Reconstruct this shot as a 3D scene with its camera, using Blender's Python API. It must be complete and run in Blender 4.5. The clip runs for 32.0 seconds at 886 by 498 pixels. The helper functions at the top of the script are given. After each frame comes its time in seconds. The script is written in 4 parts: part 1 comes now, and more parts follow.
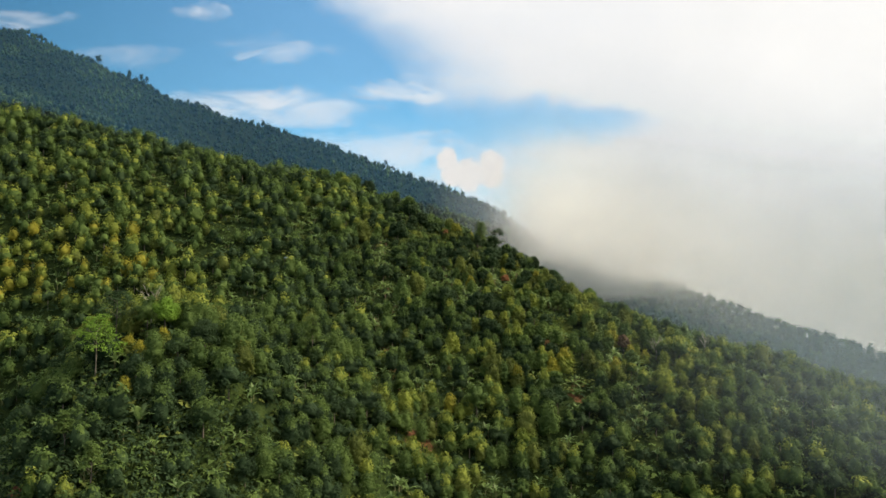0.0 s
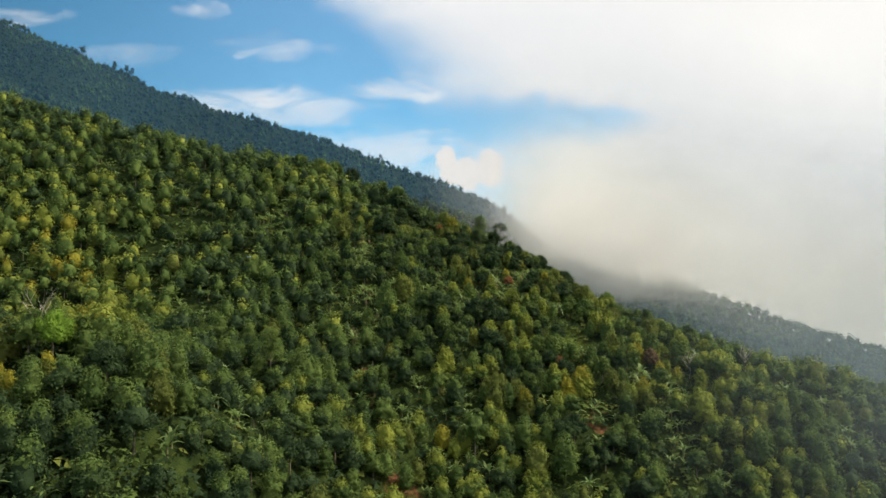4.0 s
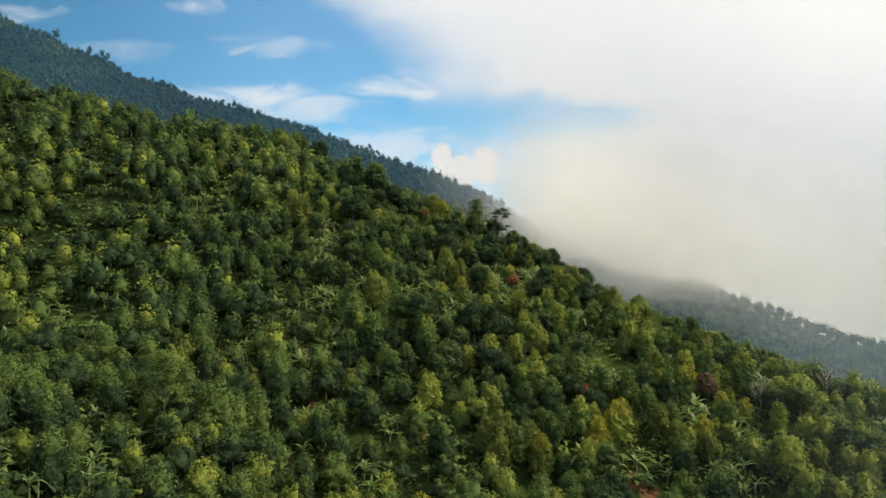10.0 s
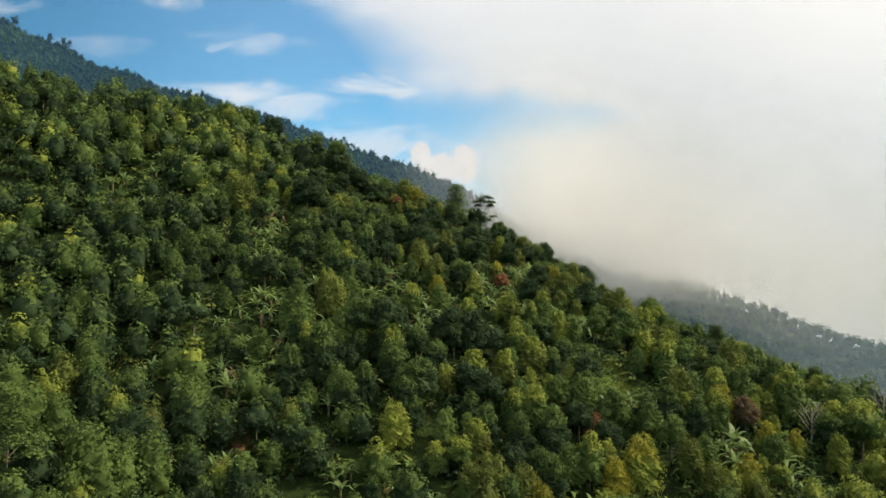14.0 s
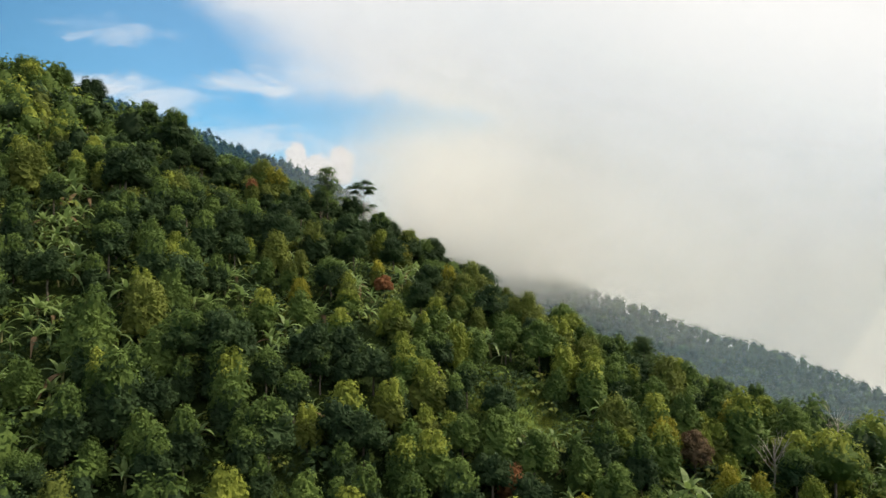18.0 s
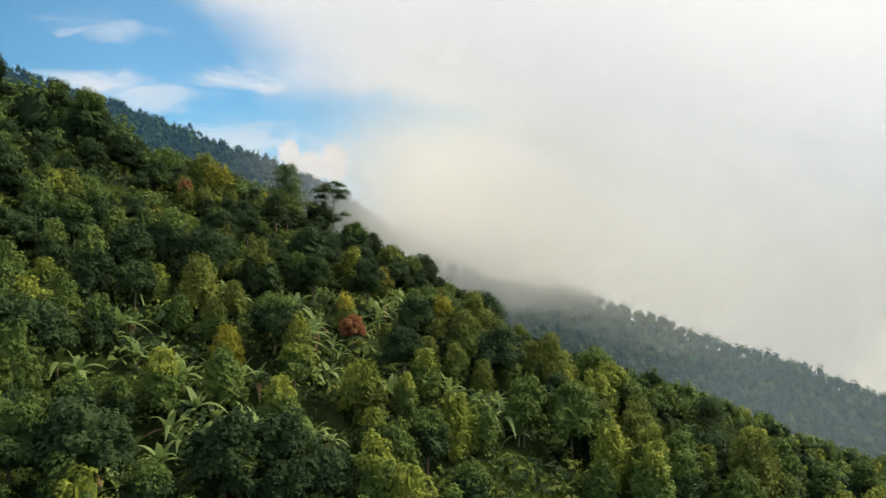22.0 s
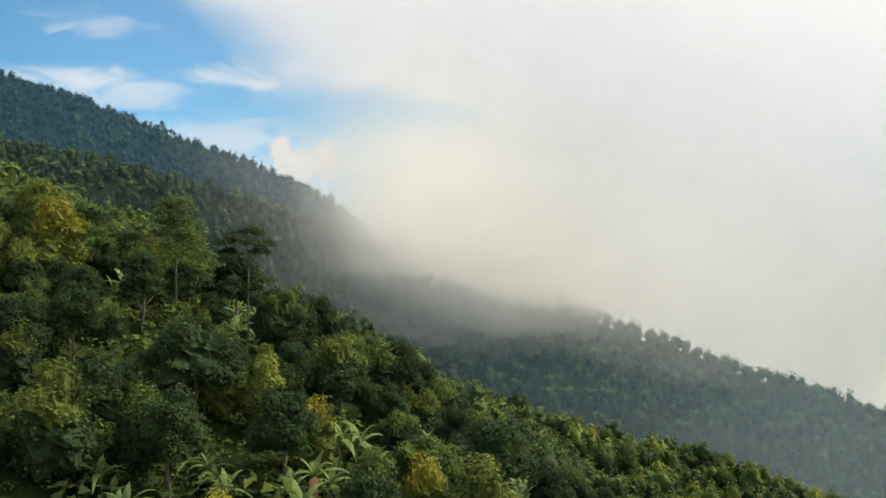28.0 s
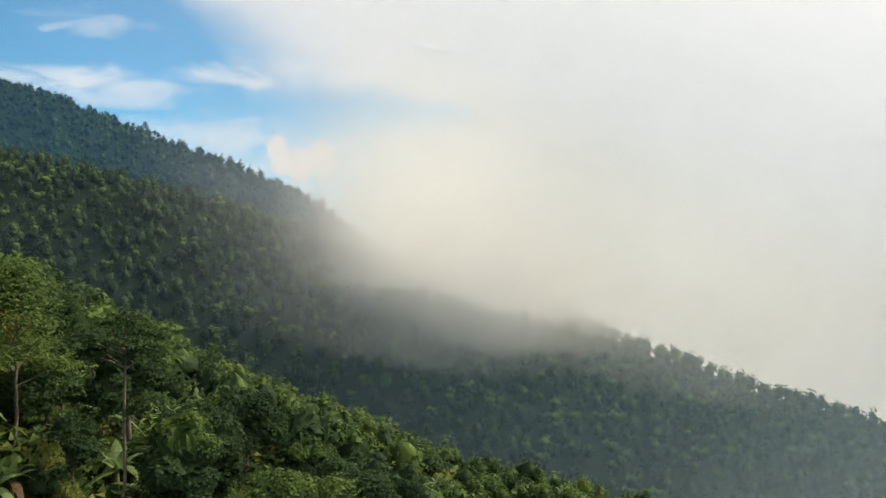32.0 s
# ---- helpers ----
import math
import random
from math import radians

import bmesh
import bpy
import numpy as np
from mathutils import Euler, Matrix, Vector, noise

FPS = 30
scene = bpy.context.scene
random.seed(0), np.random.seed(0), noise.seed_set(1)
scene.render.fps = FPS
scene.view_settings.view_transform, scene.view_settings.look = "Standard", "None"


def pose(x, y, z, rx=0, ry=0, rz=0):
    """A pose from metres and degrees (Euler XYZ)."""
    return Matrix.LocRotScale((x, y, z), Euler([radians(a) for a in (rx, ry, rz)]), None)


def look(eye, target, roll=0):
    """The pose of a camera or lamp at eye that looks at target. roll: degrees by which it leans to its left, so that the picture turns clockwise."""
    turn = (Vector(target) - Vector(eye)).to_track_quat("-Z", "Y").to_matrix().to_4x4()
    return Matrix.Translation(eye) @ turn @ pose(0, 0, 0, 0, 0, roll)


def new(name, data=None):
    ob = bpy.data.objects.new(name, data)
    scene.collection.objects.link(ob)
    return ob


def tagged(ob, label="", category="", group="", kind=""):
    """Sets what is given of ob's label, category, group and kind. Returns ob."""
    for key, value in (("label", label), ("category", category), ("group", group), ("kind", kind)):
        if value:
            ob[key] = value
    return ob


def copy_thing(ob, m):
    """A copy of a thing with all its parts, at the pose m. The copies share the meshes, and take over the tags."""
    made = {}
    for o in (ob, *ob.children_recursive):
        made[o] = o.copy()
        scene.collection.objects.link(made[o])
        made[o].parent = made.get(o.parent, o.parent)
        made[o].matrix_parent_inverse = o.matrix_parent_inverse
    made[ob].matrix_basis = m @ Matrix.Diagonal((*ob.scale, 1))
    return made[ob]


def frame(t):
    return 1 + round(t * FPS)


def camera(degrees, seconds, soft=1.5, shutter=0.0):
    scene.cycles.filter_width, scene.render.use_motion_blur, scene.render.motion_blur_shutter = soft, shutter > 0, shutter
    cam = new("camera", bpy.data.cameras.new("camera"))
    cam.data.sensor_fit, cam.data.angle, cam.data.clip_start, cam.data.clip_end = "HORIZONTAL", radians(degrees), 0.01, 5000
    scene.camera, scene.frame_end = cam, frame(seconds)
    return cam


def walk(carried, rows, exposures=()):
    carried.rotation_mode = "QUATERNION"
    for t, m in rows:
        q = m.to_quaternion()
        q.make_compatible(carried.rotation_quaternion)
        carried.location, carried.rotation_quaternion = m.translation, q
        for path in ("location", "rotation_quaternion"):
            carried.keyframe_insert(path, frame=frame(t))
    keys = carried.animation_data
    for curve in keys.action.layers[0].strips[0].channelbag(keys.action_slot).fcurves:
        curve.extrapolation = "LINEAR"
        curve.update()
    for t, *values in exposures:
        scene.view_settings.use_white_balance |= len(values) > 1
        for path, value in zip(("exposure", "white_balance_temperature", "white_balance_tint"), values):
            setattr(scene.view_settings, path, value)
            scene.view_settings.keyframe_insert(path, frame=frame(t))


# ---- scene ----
cam = camera(60.9, 32.0, soft=1.5)
EXPOSURE = 0.35
METRES, EYE, TILT, LEAN, TURN = 220.0, 150.0, 1.6, 0.0, 0.0
ROWS = [
    (0.0, 0.0, 0.0, 0.0, 0.0, 0.0, -0.0),
    (0.5, 0.0008, 0.0181, -0.0001, 0.01, -0.03, 0.0),
    (1.0, 0.0016, 0.0367, -0.0002, 0.02, -0.04, 0.01),
    (1.5, 0.0026, 0.0556, -0.0004, 0.01, -0.04, 0.02),
    (2.0, 0.0034, 0.075, -0.0006, 0.01, -0.05, 0.02),
    (2.5, 0.0043, 0.0946, -0.0009, -0.01, -0.06, 0.03),
    (3.0, 0.0052, 0.1138, -0.0011, -0.04, -0.08, 0.01),
    (3.5, 0.0061, 0.1326, -0.0012, -0.07, -0.09, -0.0),
    (5.5, 0.0102, 0.2042, -0.0027, -0.1, -0.18, -0.02),
    (6.0, 0.011, 0.2217, -0.0033, -0.11, -0.23, -0.04),
    (6.5, 0.0115, 0.2387, -0.0041, -0.16, -0.25, -0.06),
    (7.0, 0.0122, 0.2554, -0.0048, -0.2, -0.23, -0.07),
    (7.5, 0.0129, 0.2721, -0.0056, -0.24, -0.21, -0.06),
    (8.0, 0.0136, 0.2887, -0.0063, -0.27, -0.21, -0.06),
    (8.5, 0.0142, 0.305, -0.0069, -0.33, -0.26, -0.08),
    (9.0, 0.015, 0.321, -0.0073, -0.36, -0.28, -0.08),
    (9.5, 0.0154, 0.3368, -0.0079, -0.4, -0.3, -0.1),
    (10.0, 0.0161, 0.3523, -0.0084, -0.43, -0.29, -0.1),
    (10.5, 0.0168, 0.3677, -0.009, -0.47, -0.27, -0.1),
    (11.0, 0.0176, 0.3829, -0.0095, -0.51, -0.3, -0.1),
    (11.5, 0.0183, 0.3981, -0.0101, -0.57, -0.31, -0.1),
    (12.0, 0.0189, 0.4133, -0.0107, -0.63, -0.32, -0.1),
    (12.5, 0.0196, 0.4284, -0.0113, -0.69, -0.35, -0.11),
    (13.0, 0.0203, 0.4434, -0.0118, -0.75, -0.39, -0.11),
    (13.5, 0.021, 0.4584, -0.0123, -0.96, -0.39, -0.13),
    (14.0, 0.0217, 0.4735, -0.0129, -2.03, -0.4, -0.18),
    (14.5, 0.0222, 0.4889, -0.0135, -3.36, -0.44, -0.23),
    (16.5, 0.026, 0.5499, -0.0171, -9.14, -0.21, -0.38),
    (17.0, 0.0277, 0.5651, -0.0173, -10.6, -0.24, -0.38),
    (17.5, 0.0298, 0.5803, -0.0178, -11.29, -0.18, -0.35),
    (18.0, 0.0321, 0.5955, -0.018, -11.39, -0.18, -0.34),
    (18.5, 0.0348, 0.6107, -0.0181, -11.44, -0.18, -0.33),
    (19.0, 0.0376, 0.6261, -0.0171, -11.5, -0.2, -0.33),
    (19.5, 0.0407, 0.6414, -0.0151, -11.57, -0.23, -0.31),
    (20.0, 0.0437, 0.6568, -0.0133, -11.65, -0.22, -0.33),
    (20.5, 0.047, 0.6721, -0.0113, -11.72, -0.24, -0.33),
    (21.0, 0.0504, 0.6872, -0.009, -11.77, -0.28, -0.34),
    (21.5, 0.0538, 0.7027, -0.0071, -11.85, -0.29, -0.31),
    (22.0, 0.0574, 0.7178, -0.0048, -11.89, -0.39, -0.33),
    (22.5, 0.0607, 0.7328, -0.0027, -11.98, -0.42, -0.36),
    (23.0, 0.0639, 0.7477, -0.0005, -12.06, -0.45, -0.38),
    (23.5, 0.0672, 0.7622, 0.002, -12.13, -0.47, -0.39),
    (24.0, 0.0703, 0.7767, 0.0046, -12.19, -0.46, -0.39),
    (24.5, 0.0734, 0.7909, 0.0073, -12.24, -0.48, -0.39),
    (25.0, 0.0766, 0.8048, 0.01, -12.29, -0.48, -0.37),
    (25.5, 0.0798, 0.8185, 0.0127, -12.33, -0.47, -0.36),
    (26.0, 0.0829, 0.832, 0.0155, -12.38, -0.49, -0.36),
    (26.5, 0.086, 0.8453, 0.0182, -12.42, -0.49, -0.35),
    (28.5, 0.098, 0.8983, 0.029, -12.5, -0.6, -0.39),
    (29.0, 0.1009, 0.9111, 0.0317, -12.53, -0.6, -0.4),
    (29.5, 0.1035, 0.9227, 0.0343, -12.58, -0.62, -0.4),
    (30.0, 0.1064, 0.9351, 0.0368, -12.61, -0.62, -0.38),
    (30.5, 0.1092, 0.9473, 0.0395, -12.64, -0.61, -0.38),
    (31.0, 0.112, 0.9596, 0.0421, -12.67, -0.63, -0.36),
    (31.5, 0.1148, 0.9715, 0.0449, -12.71, -0.65, -0.33),
    (32.0, 0.1176, 0.9833, 0.0477, -12.73, -0.67, -0.28),
]
walk(cam, [(t, pose(0, 0, EYE, TILT, LEAN, TURN) @ pose(METRES * x, METRES * y, METRES * z, 90 + pitch, roll, yaw)) for t, x, y, z, yaw, pitch, roll in ROWS],
     exposures=((0.0, EXPOSURE), (32.0, EXPOSURE)))
SUN_POWER = 5.0
SKY_GAIN = (0.062, 0.118, 0.126)


# ---- world, sun ----
class Nodes:
    """A small helper to write node trees briefly."""

    def __init__(self, tree):
        self.t = tree
        tree.nodes.clear()

    def add(self, kind, **settings):
        n = self.t.nodes.new(kind)
        for k, v in settings.items():
            n.inputs[k.replace("_", " ")].default_value = v
        return n

    def link(self, a, b):
        self.t.links.new(a, b)

    def put(self, v, socket):
        if isinstance(v, (int, float, tuple)):
            socket.default_value = v
        else:
            self.link(v, socket)

    def math(self, op, a, b=0.0, c=0.0, clamp=False):
        n = self.t.nodes.new("ShaderNodeMath")
        n.operation, n.use_clamp = op, clamp
        for v, s in zip((a, b, c), n.inputs):
            self.put(v, s)
        return n.outputs[0]

    def step(self, v, lo, hi, a=0.0, b=1.0):
        n = self.t.nodes.new("ShaderNodeMapRange")
        n.interpolation_type = "SMOOTHSTEP"
        for v, s in zip((v, lo, hi, a, b), n.inputs):
            self.put(v, s)
        return n.outputs[0]

    def noise(self, vec, scale, detail=4.0, rough=0.55, warp=0.0):
        n = self.t.nodes.new("ShaderNodeTexNoise")
        n.inputs["Scale"].default_value, n.inputs["Detail"].default_value = scale, detail
        n.inputs["Roughness"].default_value, n.inputs["Distortion"].default_value = rough, warp
        self.link(vec, n.inputs["Vector"])
        return n.outputs[0]

    def mapped(self, vec, scale=(1, 1, 1), move=(0, 0, 0), turn=(0, 0, 0)):
        n = self.t.nodes.new("ShaderNodeMapping")
        n.inputs["Scale"].default_value, n.inputs["Location"].default_value, n.inputs["Rotation"].default_value = scale, move, turn
        self.link(vec, n.inputs["Vector"])
        return n.outputs[0]

    def mix(self, f, a, b):
        n = self.t.nodes.new("ShaderNodeMix")
        n.data_type = "RGBA"
        for v, s in zip((f, a, b), (n.inputs[0], n.inputs[6], n.inputs[7])):
            if isinstance(v, tuple) and len(v) == 3:
                v = (*v, 1.0)
            self.put(v, s)
        return n.outputs[2]

    def ramp(self, f, *stops):
        n = self.t.nodes.new("ShaderNodeValToRGB")
        e = n.color_ramp.elements
        while len(e) < len(stops):
            e.new(0.5)
        for k, (p, c) in zip(e, stops):
            k.position, k.color = p, (*c, 1.0)
        self.put(f, n.inputs[0])
        return n.outputs[0]


SUN = Vector((0.80, 0.12, 0.76)).normalized()
sun = new("sun", bpy.data.lights.new("sun", "SUN"))
sun.data.energy, sun.data.angle, sun.data.color = SUN_POWER, radians(1.2), (1.0, 0.87, 0.62)
sun.matrix_world = look(SUN * 900 + Vector((0, 0, 150)), (0, 0, 150))

world = bpy.data.worlds.new("sky")
scene.world = world
world.use_nodes = True
w = Nodes(world.node_tree)
sky = w.t.nodes.new("ShaderNodeTexSky")
sky.sky_type, sky.sun_disc = "NISHITA", False
sky.sun_elevation, sky.sun_rotation = math.asin(SUN.z), math.atan2(SUN.x, SUN.y)
sky.altitude, sky.dust_density, sky.ozone_density = 900, 0.6, 2.0
ray_dir = w.add("ShaderNodeTexCoord").outputs["Generated"]
sep = w.add("ShaderNodeSeparateXYZ")
w.link(ray_dir, sep.inputs[0])
dx, dy, dz = sep.outputs
broad = w.noise(w.mapped(ray_dir, (1, 1, 1.6), (0.35, 0.1, 0.2)), 2.2, 5, 0.5, 0.2)
wisps = w.noise(w.mapped(ray_dir, (1, 1, 2.4), (2.1, 0.4, 1.33), (0, 0.30, 0)), 6.0, 8, 0.62, 0.45)
curl = w.noise(w.mapped(ray_dir, (1, 1, 1.8), (0.2, 1.4, 0.05), (0, 0.22, 0)), 14.0, 7, 0.6, 0.6)
fore = w.math("MAXIMUM", dy, 0.12)
u0, v0 = w.math("DIVIDE", dx, fore), w.math("DIVIDE", dz, fore)
u = w.math("ADD", u0, w.math("MULTIPLY", w.math("SUBTRACT", wisps, 0.5), 0.20))
v = w.math("ADD", v0, w.math("MULTIPLY", w.math("SUBTRACT", curl, 0.5), 0.045))


def patch_of_sky(cu, cv, ru, rv, strength):
    """A soft cloud, or a gap between clouds, round one direction ahead."""
    e = w.math("ADD", w.math("POWER", w.math("ABSOLUTE", w.math("DIVIDE", w.math("SUBTRACT", u, cu), ru)), 2.0),
               w.math("POWER", w.math("ABSOLUTE", w.math("DIVIDE", w.math("SUBTRACT", v, cv), rv)), 2.0))
    return w.step(e, 2.6, 0.0, 0.0, strength)


# the bank of cloud fills the sunny side of the sky; its edge leans towards the mountain higher up
edge = w.math("ADD", w.math("SUBTRACT", u, w.math("MULTIPLY", w.math("SUBTRACT", 0.36, v), 0.95)), w.math("MULTIPLY", w.math("SUBTRACT", broad, 0.5), 0.14))
bank = w.step(edge, -0.22, 0.03)
low = w.math("MULTIPLY", w.step(v0, 0.24, 0.11), w.step(w.math("ADD", wisps, w.math("MULTIPLY", u0, 0.4)), 0.30, 0.70, 0.05, 0.82))
clouds = None
for feature in ((-0.25, 0.215, 0.13, 0.022, 0.55), (-0.23, 0.224, 0.06, 0.014, 0.70), (-0.225, 0.296, 0.065, 0.015, 0.42), (-0.276, 0.289, 0.014, 0.008, 0.66), (-0.31, 0.345, 0.030, 0.012, 0.55),
                (-0.575, 0.337, 0.045, 0.010, 0.34), (-0.44, 0.285, 0.07, 0.012, 0.28), (-0.06, 0.235, 0.08, 0.013, 0.72), (0.05, 0.150, 0.26, 0.030, 0.60), (0.06, 0.262, 0.10, 0.020, 0.7)):
    c = patch_of_sky(*feature)
    clouds = c if clouds is None else w.math("MAXIMUM", clouds, c)
streaks = w.noise(w.mapped(ray_dir, (1, 1, 3.2), (0.9, 0.3, 0.6), (0, 0.22, 0)), 8.0, 8, 0.68, 0.8)
clouds = w.math("MULTIPLY", clouds, w.step(streaks, 0.36, 0.60, 0.30, 1.15), clamp=True)
clouds = w.math("MAXIMUM", clouds, w.step(u0, -0.58, -0.08, 0.0, 0.08))          # thin high veil towards the sun
gap = w.math("SUBTRACT", 1.0, w.math("MAXIMUM", patch_of_sky(0.125, 0.200, 0.120, 0.026, 0.80), patch_of_sky(0.02, 0.200, 0.07, 0.014, 0.45)))
cover = w.math("MULTIPLY", w.math("MAXIMUM", bank, w.math("MAXIMUM", low, clouds)), gap)
puff = None
for px, py, pz, r in ((0.006, 1.0, 0.146, 0.014), (0.064, 1.0, 0.141, 0.017), (0.036, 1.0, 0.126, 0.022), (0.066, 1.0, 0.122, 0.015), (0.014, 1.0, 0.126, 0.016)):
    c = Vector((px, py, pz)).normalized()
    n = w.t.nodes.new("ShaderNodeVectorMath")
    n.operation = "DISTANCE"
    w.link(ray_dir, n.inputs[0])
    n.inputs[1].default_value = c
    d = w.math("DIVIDE", n.outputs["Value"], r)
    puff = d if puff is None else w.math("SMOOTH_MIN", puff, d, 0.25)
ragged = w.noise(ray_dir, 40.0, 6, 0.62, 0.5)
puff = w.math("ADD", puff, w.math("MULTIPLY", w.math("SUBTRACT", ragged, 0.5), 1.5))
puff_lit = w.step(puff, 1.25, 0.80, 0.0, 0.92)
shade = w.noise(w.mapped(ray_dir, (1, 1, 1.6), (0.7, 0.2, 0.9)), 3.6, 6, 0.6, 0.5)
white = w.mix(w.step(shade, 0.30, 0.70), (0.83, 0.815, 0.815), (0.90, 0.875, 0.845))
white = w.mix(w.step(w.math("ADD", dx, w.math("MULTIPLY", dz, 0.6)), 0.10, 0.75), white, (0.95, 0.915, 0.86))
white = w.mix(w.step(v0, 0.26, 0.04, 0.0, 0.6), white, (0.88, 0.86, 0.845))
blue = w.t.nodes.new("ShaderNodeVectorMath")
blue.operation = "MULTIPLY"
w.link(sky.outputs[0], blue.inputs[0])
blue.inputs[1].default_value = SKY_GAIN
clear_air = w.t.nodes.new("ShaderNodeVectorMath")
clear_air.operation = "SCALE"
w.link(blue.outputs[0], clear_air.inputs[0])
w.link(w.step(u0, -0.72, -0.12, 0.68, 1.22), clear_air.inputs["Scale"])                 # the air brightens towards the sun
out = w.mix(puff_lit, w.mix(cover, clear_air.outputs[0], white), (0.90, 0.82, 0.75))
bg = w.add("ShaderNodeBackground", Strength=1.0)
w.link(out, bg.inputs[0])
w.link(bg.outputs[0], w.add("ShaderNodeOutputWorld").inputs[0])


# ---- materials ----
def material(name):
    m = bpy.data.materials.new(name)
    m.use_nodes = True
    return m, Nodes(m.node_tree)


def finish(n, shader):
    n.link(shader, n.add("ShaderNodeOutputMaterial").inputs[0])


def leafy(name, dark, light, through_light=0.34, rough=0.6, gloss=0.07):
    """Foliage: every leaf clump a tone of its own, every tree another, with patches a few metres wide."""
    m, n = material(name)
    place = n.add("ShaderNodeNewGeometry")
    info = n.add("ShaderNodeObjectInfo")
    patch = n.noise(place.outputs["Position"], 0.22, 2)
    grain = n.noise(place.outputs["Position"], 6.0, 4, 0.65)
    f = n.math("MULTIPLY", place.outputs["Random Per Island"], 0.24)
    f = n.math("ADD", f, n.math("MULTIPLY", n.step(patch, 0.30, 0.70), 0.36))
    f = n.math("ADD", f, n.math("MULTIPLY", info.outputs["Random"], 0.24))
    f = n.math("ADD", f, n.math("MULTIPLY", n.math("SUBTRACT", grain, 0.5), 0.75), clamp=True)
    col = n.ramp(f, (0.05, dark), (0.95, light))
    p = n.add("ShaderNodeBsdfPrincipled", Roughness=rough)
    p.inputs["Specular IOR Level"].default_value = gloss
    n.link(col, p.inputs["Base Color"])
    bump = n.add("ShaderNodeBump", Strength=0.9, Distance=0.12)
    n.link(n.noise(place.outputs["Position"], 7.0, 4, 0.65), bump.inputs["Height"])
    n.link(bump.outputs[0], p.inputs["Normal"])
    t = n.add("ShaderNodeBsdfTranslucent")
    n.link(col, t.inputs[0])
    mix = n.add("ShaderNodeMixShader", Fac=through_light)
    n.link(p.outputs[0], mix.inputs[1])
    n.link(t.outputs[0], mix.inputs[2])
    finish(n, mix.outputs[0])
    return m


LEAF = {
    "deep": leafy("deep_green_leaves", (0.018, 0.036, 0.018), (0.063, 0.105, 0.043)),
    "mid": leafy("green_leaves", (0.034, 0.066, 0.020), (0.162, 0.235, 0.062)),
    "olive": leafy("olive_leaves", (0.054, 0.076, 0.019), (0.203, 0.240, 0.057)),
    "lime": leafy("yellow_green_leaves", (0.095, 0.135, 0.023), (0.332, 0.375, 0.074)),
    "gold": leafy("yellow_flush_leaves", (0.120, 0.130, 0.020), (0.400, 0.370, 0.050)),
    "red": leafy("reddish_flush_leaves", (0.150, 0.070, 0.036), (0.400, 0.190, 0.085)),
    "fresh": leafy("fresh_green_leaves", (0.075, 0.140, 0.020), (0.240, 0.400, 0.060)),
    "blue": leafy("bluish_green_leaves", (0.023, 0.046, 0.020), (0.076, 0.122, 0.043)),
    "dry": leafy("brown_dry_leaves", (0.070, 0.050, 0.030), (0.170, 0.120, 0.070), 0.1, 0.8),
    # darkened greens: cloud shadow on the far slopes put into the leaf colour
    "shaded": leafy("cloud_shaded_leaves", (0.011, 0.022, 0.015), (0.034, 0.056, 0.034), 0.2),
    "banana": leafy("banana_leaf", (0.090, 0.155, 0.050), (0.270, 0.370, 0.125), 0.40, 0.34, 0.35),
}


def plain(name, a, b, scale=3.0, rough=0.85, bump=0.3):
    m, n = material(name)
    place = n.add("ShaderNodeNewGeometry").outputs["Position"]
    info = n.add("ShaderNodeObjectInfo")
    v = n.math("ADD", n.noise(place, scale, 6), n.math("MULTIPLY", n.math("SUBTRACT", info.outputs["Random"], 0.5), 0.2))
    col = n.ramp(v, (0.30, a), (0.72, b))
    p = n.add("ShaderNodeBsdfPrincipled", Roughness=rough)
    n.link(col, p.inputs["Base Color"])
    bp = n.add("ShaderNodeBump", Strength=bump)
    n.link(n.noise(place, scale * 4, 4), bp.inputs["Height"])
    n.link(bp.outputs[0], p.inputs["Normal"])
    finish(n, p.outputs[0])
    return m


BARK = plain("grey_brown_bark", (0.055, 0.046, 0.034), (0.150, 0.130, 0.100), 5.0)
PALE_BARK = plain("pale_bark", (0.200, 0.180, 0.150), (0.420, 0.390, 0.340), 5.0)
STEM = plain("banana_stem", (0.060, 0.075, 0.025), (0.200, 0.190, 0.080), 4.0)
TIN = plain("blue_tin_roof", (0.080, 0.140, 0.200), (0.180, 0.260, 0.320), 1.5, 0.45, 0.1)
PLANK = plain("weathered_planks", (0.080, 0.060, 0.045), (0.200, 0.160, 0.120), 3.0)


